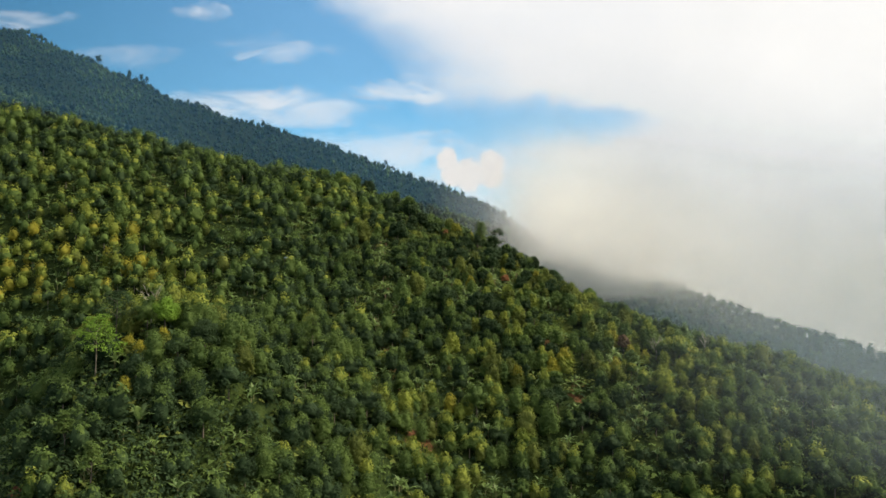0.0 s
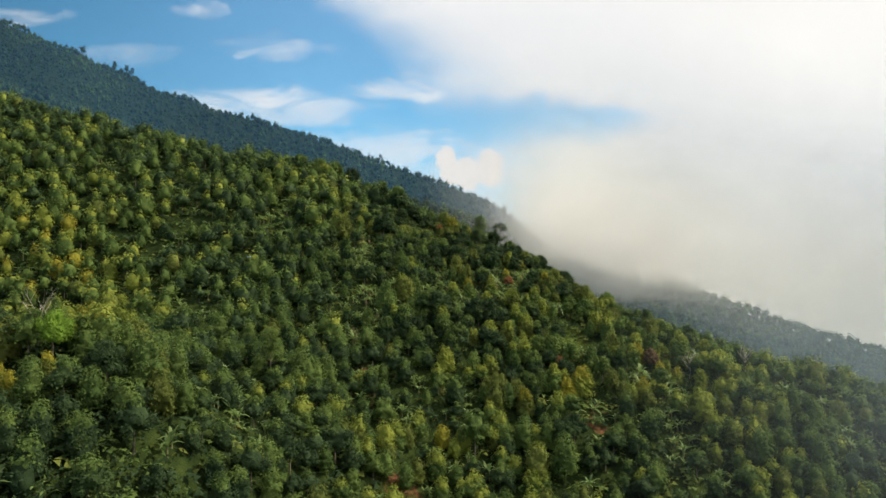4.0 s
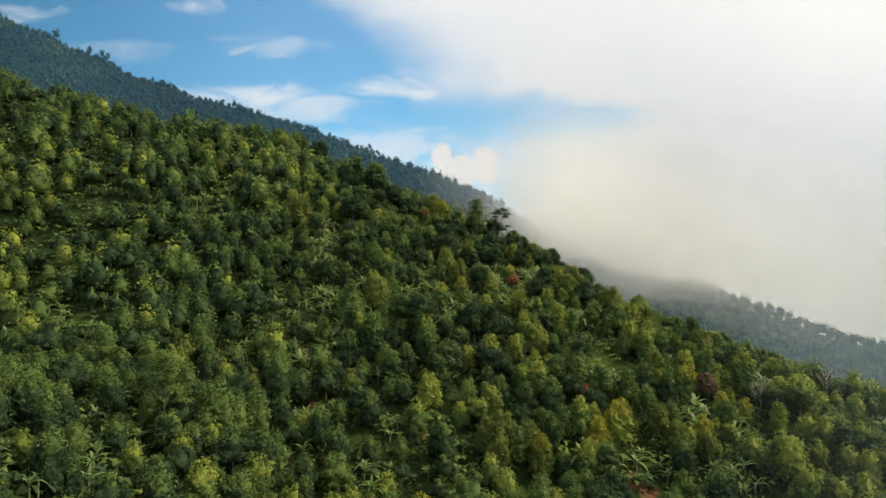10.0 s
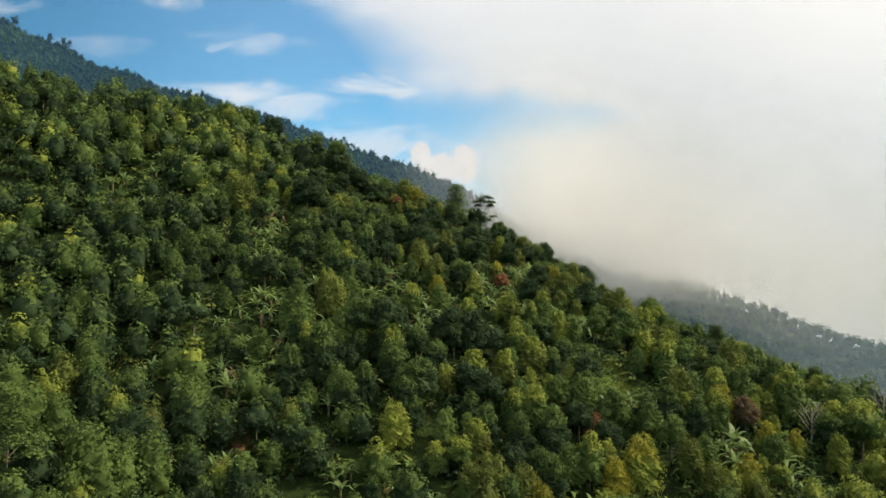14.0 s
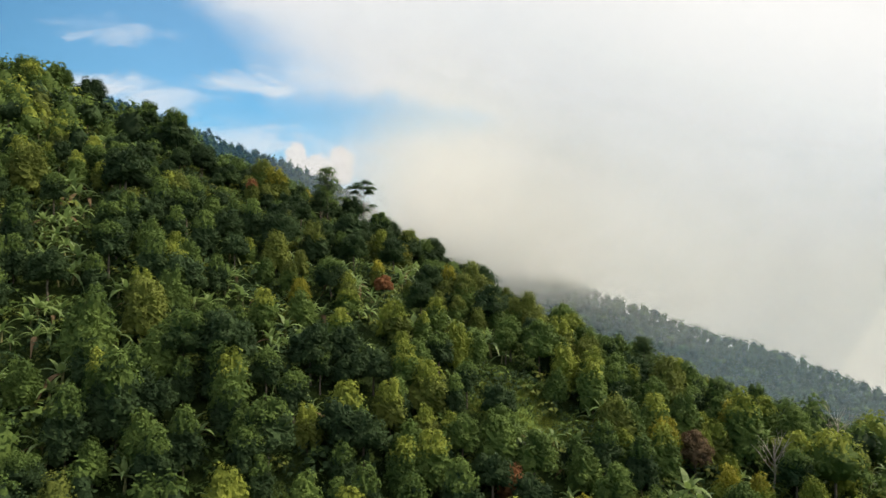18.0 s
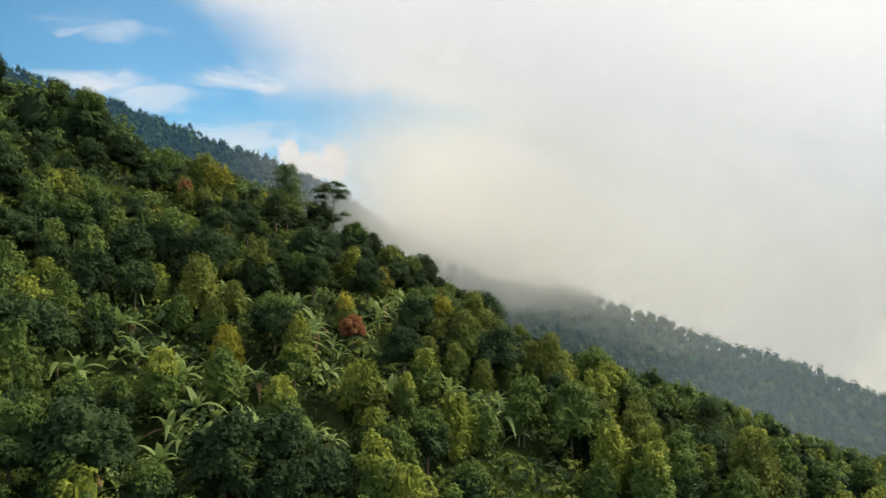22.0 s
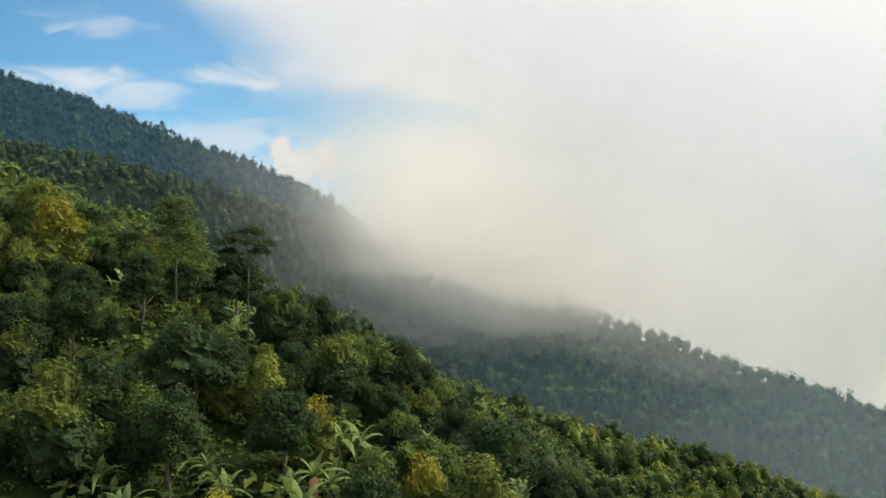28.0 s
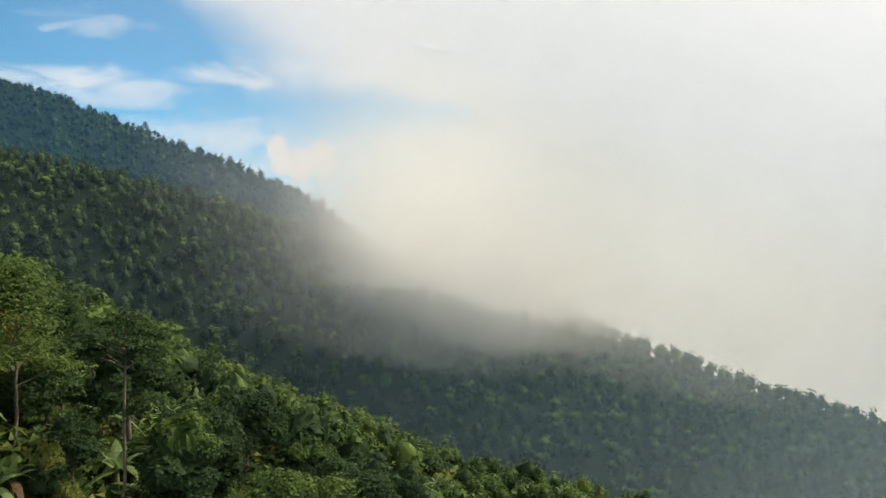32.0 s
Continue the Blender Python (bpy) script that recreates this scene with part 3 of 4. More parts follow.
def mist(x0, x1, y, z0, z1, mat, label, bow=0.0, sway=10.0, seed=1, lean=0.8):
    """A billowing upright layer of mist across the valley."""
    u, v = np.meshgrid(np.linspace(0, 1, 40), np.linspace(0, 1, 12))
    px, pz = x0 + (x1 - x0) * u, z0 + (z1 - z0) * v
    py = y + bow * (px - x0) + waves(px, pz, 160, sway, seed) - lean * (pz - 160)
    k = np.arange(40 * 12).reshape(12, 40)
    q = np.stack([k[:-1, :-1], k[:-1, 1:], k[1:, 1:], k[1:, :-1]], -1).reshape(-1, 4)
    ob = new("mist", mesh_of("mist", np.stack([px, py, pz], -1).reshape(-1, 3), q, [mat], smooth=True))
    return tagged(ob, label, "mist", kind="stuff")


CLOUD = (0.985, 0.972, 0.965)
mist(-300, 3600, 655, -150, 520, mist_material("cloud_bank", CLOUD, 1.0, (38, 96), (-400, -300), (120, 260), scale=0.006, seed=1),
     "thick white bank of cloud behind the second spur", -0.10, 14, 21)
# the blue of distant air is put into this sheet's colour
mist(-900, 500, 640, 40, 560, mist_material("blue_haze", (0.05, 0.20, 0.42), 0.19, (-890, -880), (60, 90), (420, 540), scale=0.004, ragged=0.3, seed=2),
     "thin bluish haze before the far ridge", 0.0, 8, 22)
mist(-160, 420, 528, 60, 330, mist_material("hanging_cloud", CLOUD, 0.92, (26, 80), (146, 186), (185, 250), -0.22, (118, 185), seed=3),
     "white cloud resting on the crest of the second spur", -0.1, 8, 23)
mist(-160, 420, 498, 60, 330, mist_material("hanging_cloud_front", CLOUD, 0.70, (18, 80), (142, 190), (190, 255), -0.20, (112, 195), seed=4),
     "soft cloud drifting before the second spur", -0.08, 8, 24)
mist(-160, 460, 462, 40, 330, mist_material("drifting_veil", CLOUD, 0.45, (-15, 70), (118, 195), (195, 260), -0.17, (130, 280), seed=5),
     "thin veil of mist drifting up the valley", -0.06, 8, 25)
# haze sheets: the paling of the middle distance put into their tint
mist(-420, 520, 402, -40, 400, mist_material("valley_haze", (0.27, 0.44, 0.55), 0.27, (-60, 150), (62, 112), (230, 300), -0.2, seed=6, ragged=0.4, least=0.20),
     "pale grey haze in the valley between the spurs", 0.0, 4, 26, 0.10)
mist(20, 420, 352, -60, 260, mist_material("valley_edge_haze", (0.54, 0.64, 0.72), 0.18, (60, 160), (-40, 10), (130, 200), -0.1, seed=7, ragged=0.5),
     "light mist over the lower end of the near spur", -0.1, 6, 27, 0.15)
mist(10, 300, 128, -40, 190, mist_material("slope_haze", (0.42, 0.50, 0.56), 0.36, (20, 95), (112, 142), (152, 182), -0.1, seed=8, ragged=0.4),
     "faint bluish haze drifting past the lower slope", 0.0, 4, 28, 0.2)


# ---- trees of the near spur, each one a thing ----
def part(name, shape, parent, label=""):
    v, f, m = shape.arrays(any(f.shape[1] == 3 for f in shape.f)) if isinstance(shape, Shape) else shape
    used = sorted(set(m.tolist()))
    ob = new(name, mesh_of(name, v, f, [PALETTE[k] for k in used], [used.index(k) for k in m], name != "crown"))
    ob.parent = parent
    if label:
        tagged(ob, label)
    return ob


def root(name, label, category, group):
    e = new(name)
    e.empty_display_size = 0.3
    return tagged(e, label, category, group)


def trunk_shape(g, h, r, branches=4, spread=1.0, mat=BRK):
    s = Shape()
    v, f = limb((0, 0, -0.8), (g.normal(0, 0.08) * h * 0.3, g.normal(0, 0.08) * h * 0.3, h), r, r * 0.45, 7, 0.04, g, 4)
    s.add(v, f, mat)
    for i in range(branches):
        a, z = 6.28 * i / branches + g.uniform(0, 1), h * g.uniform(0.55, 0.95)
        v, f = limb((0, 0, z), (np.cos(a) * spread, np.sin(a) * spread, z + spread * g.uniform(0.5, 1.0)), r * 0.45, r * 0.15, 5, 0.04, g, 2)
        s.add(v, f, mat)
    return s


def clove_tree(seed, cols, label, leaf=0.14):
    g = np.random.default_rng(seed)
    e = root("clove_tree", label, "tree", "clove trees on the near spur")
    h, r = g.uniform(4.6, 5.8), g.uniform(1.55, 1.95)
    part("trunk", trunk_shape(g, 2.0, 0.11, 4, 0.6), e)
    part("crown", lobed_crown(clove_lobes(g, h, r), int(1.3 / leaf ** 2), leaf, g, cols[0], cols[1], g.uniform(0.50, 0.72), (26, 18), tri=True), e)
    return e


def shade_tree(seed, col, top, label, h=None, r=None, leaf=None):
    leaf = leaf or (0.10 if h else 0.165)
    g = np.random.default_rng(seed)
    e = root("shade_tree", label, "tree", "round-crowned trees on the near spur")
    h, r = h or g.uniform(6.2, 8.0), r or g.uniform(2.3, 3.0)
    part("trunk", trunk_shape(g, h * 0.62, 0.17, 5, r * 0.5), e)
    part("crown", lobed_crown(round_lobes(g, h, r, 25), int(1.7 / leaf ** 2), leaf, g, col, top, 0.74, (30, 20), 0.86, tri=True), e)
    return e


def feather_tree(seed, h, r, label, mat=MID, pads=11, name="feather_leaved_tree", umbrella=False, leaf=0.09):
    g = np.random.default_rng(seed)
    e = root(name, label, "tree", "tall airy trees")
    lobes = umbrella_lobes(g, h, r) if umbrella else pad_lobes(g, h, r, pads)
    v, f = limb((0, 0, -0.8), (0.2, 0.1, h * 0.86), 0.11, 0.04, 7, 0.08, g, 6)
    stem = part("trunk", Shape().add(v, f, BRK), e, "slender grey-brown trunk")
    for c, q in lobes:
        z = c[2] - g.uniform(0.6, 1.4)
        v, f = limb((0.2 * z / h, 0.1 * z / h, max(z, h * 0.3)), c, 0.045, 0.015, 5, 0.05, g, 3)
        part("limb", Shape().add(v, f, BRK), stem)
    part("crown", airy_crown(lobes, int(3.6 / leaf ** 2), leaf, g, mat), e)
    return e


def layered_tree(seed, h, r, label, mat, leaf=0.15):
    """Dense leafy shelves one above the other round a straight trunk."""
    g = np.random.default_rng(seed)
    e = root("layered_tree", label, "tree", "tall airy trees")
    part("trunk", trunk_shape(g, h * 0.85, 0.14, 6, r * 0.5), e)
    part("crown", lobed_crown(pad_lobes(g, h, r, 14), int(2.4 / leaf ** 2), leaf, g, mat, core=(), tri=True), e)
    return e


def bare_tree(seed, h, label):
    g = np.random.default_rng(seed)
    e = root("bare_tree", label, "tree", "leafless trees")
    s = Shape()
    v, f = limb((0, 0, -0.8), (0.2, 0.1, h * 0.6), 0.13, 0.07, 6, 0.05, g, 4)
    s.add(v, f, PALE)
    part("trunk", s, e)
    for i in range(9):
        a, z = 2.4 * i, h * (0.3 + 0.035 * i)
        tip = np.array((np.cos(a) * h * 0.22, np.sin(a) * h * 0.22, z + h * g.uniform(0.2, 0.4)))
        foot = np.array((0.2 * z / h, 0.1 * z / h, z))
        v, f = limb(foot, tip, 0.055, 0.018, 5, 0.06, g, 3)
        bough = part("branch", Shape().add(v, f, PALE), e)
        s = Shape()
        for j in range(5):
            q = foot + (tip - foot) * g.uniform(0.45, 0.95)
            v, f = limb(q, q + g.normal(0, h * 0.06, 3) + (tip - foot) * 0.3 + (0, 0, h * 0.04), 0.022, 0.008, 4, 0.03, g, 2)
            s.add(v, f, PALE)
        part("twig_spray", s, bough)
    return e


def banana_plant(seed, label):
    g = np.random.default_rng(seed)
    e = root("banana_plant", label, "banana plant", "banana plants on the near spur")
    h = g.uniform(0.9, 1.6)
    s = Shape()
    v, f = limb((0, 0, -0.5), (g.normal(0, 0.15), g.normal(0, 0.15), h), 0.17, 0.09, 7)
    part("stem", s.add(v, f, STM), e)
    for i in range(8):
        v, f = banana_leaf(g, g.uniform(1.9, 2.5), g.uniform(0.46, 0.60), (0.12, 0.3, 0.45, 0.6, 0.75, 0.9, 1.1, 1.4)[i])
        v = turn_z(v, 2.4 * i + g.uniform(-0.3, 0.3)) + (0, 0, h - 0.1)
        part("leaf", (v, f, np.full(len(f), DRY if i == 7 and seed % 2 else BANANA)), e)
    return e


def stand(ob, x, y, sc=1.0, turn=0.0, sink=0.0):
    m = Matrix.LocRotScale((x, y, float(ground_height(np.float64(x), np.float64(y))) - sink), Euler((0, 0, turn)), (sc, sc, sc))
    ob.matrix_basis = m
    return ob


def copy_at(ob, x, y, sc=1.0, turn=0.0, sink=0.0):
    z = float(ground_height(np.float64(x), np.float64(y))) - sink
    c = copy_thing(ob, Matrix.LocRotScale((x, y, z), Euler((0, 0, turn)), None))
    c.scale = (sc, sc, sc)
    return c


CLOVES = [
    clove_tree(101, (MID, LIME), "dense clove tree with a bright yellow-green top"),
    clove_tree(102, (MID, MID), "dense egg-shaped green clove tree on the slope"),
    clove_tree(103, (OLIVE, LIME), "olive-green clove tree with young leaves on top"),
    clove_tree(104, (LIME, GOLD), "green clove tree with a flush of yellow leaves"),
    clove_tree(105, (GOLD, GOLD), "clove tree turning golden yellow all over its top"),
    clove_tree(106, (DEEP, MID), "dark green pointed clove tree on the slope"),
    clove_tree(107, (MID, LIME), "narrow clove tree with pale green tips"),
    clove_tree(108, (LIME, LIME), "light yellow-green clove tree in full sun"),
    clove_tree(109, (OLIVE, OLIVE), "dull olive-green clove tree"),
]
# where the second colour is lighter, sunlight on the crown is put into it
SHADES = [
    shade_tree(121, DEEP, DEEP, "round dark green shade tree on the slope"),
    shade_tree(122, DEEP, MID, "broad domed dark-leaved tree with a painted sunlit top"),
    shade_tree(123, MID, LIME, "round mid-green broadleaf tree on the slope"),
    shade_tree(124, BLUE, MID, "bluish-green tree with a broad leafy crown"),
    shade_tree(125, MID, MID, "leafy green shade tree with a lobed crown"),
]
END_CLOVES = [
    clove_tree(111, (DEEP, MID), "dark green clove tree at the end of the crest", 0.10),
    clove_tree(112, (DEEP, OLIVE), "dense dark clove tree with dull green tips", 0.10),
    clove_tree(113, (OLIVE, OLIVE), "olive-yellow clove tree near the crest's end", 0.095),
    clove_tree(114, (MID, OLIVE), "green clove tree with dull yellow-green tips", 0.095),
    clove_tree(115, (OLIVE, GOLD), "olive clove tree flushed with golden young leaves", 0.095),
]
END_SHADES = [
    shade_tree(131, DEEP, DEEP, "round dark green tree at the end of the crest", leaf=0.108),
    shade_tree(132, DEEP, MID, "lobed dark tree with a painted sunlit top at the crest's end", leaf=0.108),
    shade_tree(133, BLUE, DEEP, "bluish dark tree in the thicket on the crest", leaf=0.108),
]
BANANAS = [banana_plant(140 + i, "banana plant with long arching light green leaves") for i in range(5)]

# single trees that stand out along the crest and on the slope
SPECIAL = []


def special(ob, x, y, sc=1.0, turn=0.0):
    stand(ob, x, y, sc, turn)
    SPECIAL.append((x, y))


special(feather_tree(160, 10.6, 2.5, "tall thin tree with a flat spreading crown on the crest", BLUE, umbrella=True, leaf=0.10), 18.6, 255.6)
special(feather_tree(161, 10.4, 3.2, "tall feathery green tree on the crest", MID, 14), 12.9, 258.8)
special(shade_tree(162, DEEP, DEEP, "big round dark tree standing on the crest", 6.6, 3.0), 24.2, 267.5)
special(shade_tree(163, DEEP, DEEP, "round dark tree beside its twin on the crest", 6.4, 2.4), 29.7, 262.8)
special(shade_tree(164, DEEP, DEEP, "single big dark round tree on the crest", 7.0, 3.6), 35.4, 245.5)
special(shade_tree(165, DEEP, MID, "tall dark tree with a domed crown on the skyline", 11.4, 3.0), -11.6, 260.2)
special(shade_tree(179, MID, MID, "tall green tree high on the crest", 11.5, 2.6), -31.5, 268)
special(shade_tree(183, MID, MID, "leafy green tree high on the crest", 10.5, 2.8), -36.5, 268)
special(shade_tree(184, DEEP, MID, "dark green tree high on the crest", 10.0, 3.0), -42, 265)
special(shade_tree(185, MID, LIME, "bright green tree high on the crest", 9.5, 2.6), -34, 263)
special(shade_tree(180, DEEP, DEEP, "wide dark tree on the crest line", 10.5, 3.3), -27, 270)
special(shade_tree(181, DEEP, MID, "slim dark tree on the crest line", 10.6, 2.4), -16.8, 265.4)
special(shade_tree(182, DEEP, DEEP, "leafy dark tree behind the airy one", 7.4, 2.6), 17.5, 264)
special(shade_tree(166, DEEP, DEEP, "dark dense tree beside the airy one", 6.4, 2.8), 22.0, 260.5)
special(clove_tree(167, (RED, RED), "clove tree with orange-red young leaves"), 27.0, 197.5, 0.8)
special(shade_tree(168, RED, RED, "small round tree with dusky red leaves", 2.9, 1.3), 18.9, 228.6)
special(clove_tree(169, (OLIVE, RED), "clove tree with a rusty orange top"), 1.0, 252.9, 0.7)
for k, (px, py, sc) in enumerate(((20.3, 243.5, 0.9), (23.2, 240.8, 0.8), (17.6, 244.5, 0.85), (9.5, 268, 0.9))):
    special(clove_tree(205 + k, (OLIVE, GOLD) if k % 2 else (OLIVE, LIME), "clove tree topped with yellow young leaves", 0.10), px, py, sc)
special(bare_tree(170, 6.5, "leafless grey tree among the cloves"), 57, 202.5)
special(bare_tree(171, 7.5, "tall bare tree with forked grey branches"), 74, 214)
special(shade_tree(172, DRY, DRY, "small tree with brown withered leaves", 5.6, 1.9), 48.6, 203.6)
special(layered_tree(173, 10.8, 3.8, "pale yellow-green layered tree in the sun", FRESH), -54, 117.5)
special(layered_tree(174, 9.0, 4.2, "large dark green layered tree above the pale one", DEEP), -54.5, 126)
special(shade_tree(188, FRESH, FRESH, "bright lime-green round tree on the hump", 6.8, 2.7), -47, 127.5)
special(bare_tree(189, 8.0, "pale leafless tree with upright forked branches"), -50.5, 130.5)
special(shade_tree(158, DEEP, DEEP, "dark round tree on the hump of the spur", 6.4, 2.8), -40, 127)
for k, (px, py) in enumerate(((-51, 122.5), (-48.5, 121), (-46, 124.5), (-47.5, 113))):
    special(clove_tree(150 + k, (OLIVE, GOLD), "small clove tree with golden-yellow young leaves"), px, py, 0.7)
for k, (px, py) in enumerate(((-64, 103), (-58, 96), (-52, 104), (-46, 99))):
    special(feather_tree(195 + k, 5.2 + 0.5 * k, 1.7, "small airy tree on a thin trunk above bare earth", MID, 7, leaf=0.16), px, py)
special(feather_tree(175, 11.6, 3.3, "tall light green tree on a long slim trunk", MID, 12, leaf=0.14), -29.1, 168.2)
special(shade_tree(176, DEEP, DEEP, "broad dark tree among the cloves and bananas", 6.4, 3.2), 5.5, 231.5)
special(clove_tree(177, (OLIVE, GOLD), "tall clove tree with golden-brown top on the spur's end", 0.095), 4.5, 257.5, 1.35)
special(shade_tree(190, DEEP, DEEP, "dark lobed tree at the crest's end", 6.8, 3.0), 16.1, 243.7)
special(feather_tree(191, 6.6, 2.2, "layered green tree with a slender trunk", DEEP, 12), 11.5, 252)
special(feather_tree(192, 7.6, 2.6, "tall layered tree in the dark thicket", BLUE, 14), 13.0, 267)
special(shade_tree(193, DEEP, MID, "dark narrow tree over the slope", 7.6, 2.2), 21.5, 256)
special(shade_tree(194, DEEP, OLIVE, "dark tree with dull green top on the spur's nose", 7.4, 2.3), 25.5, 250)
special(feather_tree(178, 9.0, 2.8, "slender tree with layered green crown", BLUE, 10), 66, 262)
special(feather_tree(186, 7.6, 2.6, "layered dark green tree over the lower slope", BLUE, 10), 53.3, 224.8)
special(shade_tree(187, DEEP, DEEP, "dark round tree low on the crest", 6.6, 2.2), 52.6, 263.2)

# ---- planting of the near spur ----
x, y = scatter(84, 338, 3.2)
clear = np.zeros(len(x), bool)
for cx, cy, rx, ry in ((29.5, 212, 6, 3.6), (38, 208, 4, 2.5), (-10, 252, 6, 4), (-44, 214, 4, 3), (-60, 222, 12, 3), (-4, 158, 4, 2.5), (-2, 248, 8, 3.6), (-30, 243, 7, 3)):
    clear |= ((x - cx) / rx) ** 2 + ((y - cy) / ry) ** 2 < 1
for sx, sy in SPECIAL:
    clear |= (x - sx) ** 2 + (y - sy) ** 2 < 2.0 ** 2
clear |= rng.uniform(0, 1, len(x)) < 0.04
x, y = x[~clear], y[~clear]
N = len(x)


def patches(x, y, *spots):
    """Soft rounded quarters of the slope: centre, half widths and weight."""
    return sum(k * np.exp(-((x - cx) / rx) ** 2 - ((y - cy) / ry) ** 2) for cx, cy, rx, ry, k in spots)


# bananas stand together
grove = field(x, y, 34, 31) + rng.normal(0, 0.35, N) + patches(x, y, (12, 221, 22, 11, 1.2), (23, 231, 8, 6, 1.0), (-55, 104, 22, 9, 1.0), (-2, 160, 14, 7, 0.8), (42, 182, 18, 8, 1.0), (-21, 145, 12, 6, 0.9), (36, 204, 9, 4, 0.9), (2, 252, 6, 3, 1.6))
# yellow and green quarters of the plantation, slope sun and shade put into them
sunny = 0.55 * field(x, y, 60, 32) + rng.normal(-0.25, 0.72, N)
sunny += patches(x, y, (-110, 208, 26, 20, 2.6), (-82, 204, 16, 13, 1.1), (-70, 192, 12, 10, 1.0), (-50, 215, 18, 16, -0.8), (-30, 157, 18, 11, -0.1), (-15, 128, 30, 12, 0.4), (4, 170, 22, 10, 0.2),
                 (15, 224, 11, 10, 1.2), (34, 226, 13, 12, 0.8), (34, 193, 26, 10, 1.4), (57, 207, 18, 10, 1.3), (30, 214, 20, 9, 0.9), (-10, 208, 30, 24, -0.8), (4, 190, 14, 8, -0.5),
                 (-110, 255, 70, 26, -0.7), (-45, 110, 30, 14, -2.4), (85, 195, 35, 30, -0.2), (2, 258, 6, 6, 2.2), (16, 250, 5, 4, 1.4), (10, 246, 6, 5, 0.8))
crown_end = (x > -22) & (x < 60) & (y > 238)                  # taller dark trees at the end of the crest
sunny -= 1.3 * crown_end
u = rng.uniform(0, 1, N) * np.where(crown_end, 0.42, 1.0)
kind = np.where(((grove > 0.50) & (rng.uniform(0, 1, N) < 0.58)) | (rng.uniform(0, 1, N) < 0.05), 2, np.where(u < 0.27, 1, 0))
colour = np.digitize(sunny, [-1.2, -0.5, 0.1, 0.6, 1.1, 1.7, 2.3])
near = (x > -32) & (x < 80) & (y > 192) & (y < 292)
CLOVE_BY_TONE = ((5,), (5, 1), (1, 5, 6), (1, 6, 8, 0), (0, 6, 1, 2), (0, 2, 7, 6), (7, 3, 2, 4), (4, 3, 4, 7))
SHADE_BY_TONE = ((0, 3), (0, 1), (0, 1, 3), (1, 4), (1, 4), (4, 2), (2, 4), (2,))
size = rng.uniform(0.72, 1.18, N) * np.where(kind == 1, 0.86, 1.0) * np.where(rng.uniform(0, 1, N) < 0.07, 1.3, 1.0)
close_end = (x > -14) & (x < 50) & (y > np.where((x > 6) & (x < 40), 223, 236)) & (y < 272)       # the thicket that the flight passes nearest
size *= np.where((y > 252) & (x < -8) & (x > -60), 1.25, 1.0) * np.where((y > 238) & (x > 20), np.where(y < 280, 0.90, 0.74), 1.0)
size *= np.where(grove > 0.5, 0.85, 1.0) * np.where(kind == 2, 1.1, 1.0) * np.where((x > -16) & (x < 20) & (y > 238) & (y < 258), 0.68, 1.0)
turns = rng.uniform(0, 6.28, N)
limit = {0: 240, 1: 150, 2: 150}
placed = {0: 0, 1: 0, 2: 0}
single = np.zeros(N, bool)
for i in np.argsort((x - 20) ** 2 + (y - 222) ** 2):
    k = int(kind[i])
    if not near[i] or placed[k] >= limit[k]:
        continue
    pool = CLOVES if k == 0 else SHADES if k == 1 else BANANAS
    tone = (CLOVE_BY_TONE, SHADE_BY_TONE)[k][colour[i]] if k < 2 else range(5)
    pick = pool[tone[int(turns[i] * 97) % len(tone)]]
    if close_end[i] and k < 2:
        pick = END_SHADES[i % 3] if k else END_CLOVES[4 if sunny[i] > 1.0 and i % 2 else 2 + i % 2 if sunny[i] > -0.2 else i % 2]
    copy_at(pick, float(x[i]), float(y[i]), float(size[i]), float(turns[i]))
    placed[k] += 1
    single[i] = True
    if k == 2:
        for q in range(1 + i % 2):
            a = float(turns[i]) + 2.5 * q
            copy_at(BANANAS[(i + q) % 5], float(x[i]) + 1.25 * math.cos(a), float(y[i]) + 1.25 * math.sin(a), float(size[i]) * (0.85 - 0.15 * q), a)
# the pattern trees themselves stand on the lower slope
for k, pool in enumerate((CLOVES + END_CLOVES, SHADES + END_SHADES, BANANAS)):
    rest = [i for i in np.argsort((x - 20) ** 2 + (y - 222) ** 2) if not single[i] and kind[i] == k][: len(pool)]
    for ob, i in zip(pool, rest):
        stand(ob, float(x[i]), float(y[i]), float(size[i]), float(turns[i]))
        single[i] = True


# ---- the rest of the plantation, joined ----
def low_clove(seed, cols, per=9, sz=0.25, thin=1, core=(10, 7), body=0.80):
    g = np.random.default_rng(seed)
    return lobed_crown(clove_lobes(g, g.uniform(4.6, 5.8), g.uniform(1.55, 1.95))[::thin], per, sz, g, cols[0], cols[1], g.uniform(0.55, 0.72), core, body, tri=True).arrays(True)


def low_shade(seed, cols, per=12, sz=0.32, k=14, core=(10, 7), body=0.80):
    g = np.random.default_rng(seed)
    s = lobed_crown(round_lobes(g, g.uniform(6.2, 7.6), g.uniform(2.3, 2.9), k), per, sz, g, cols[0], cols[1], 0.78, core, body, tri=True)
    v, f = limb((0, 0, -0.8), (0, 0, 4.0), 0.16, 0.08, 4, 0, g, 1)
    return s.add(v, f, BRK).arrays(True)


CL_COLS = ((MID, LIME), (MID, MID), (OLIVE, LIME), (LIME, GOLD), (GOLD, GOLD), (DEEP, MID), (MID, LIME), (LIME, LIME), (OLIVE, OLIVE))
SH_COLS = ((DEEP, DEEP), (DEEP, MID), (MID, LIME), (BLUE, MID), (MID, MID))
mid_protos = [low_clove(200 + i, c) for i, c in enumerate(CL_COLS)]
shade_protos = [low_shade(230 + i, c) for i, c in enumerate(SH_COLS)]
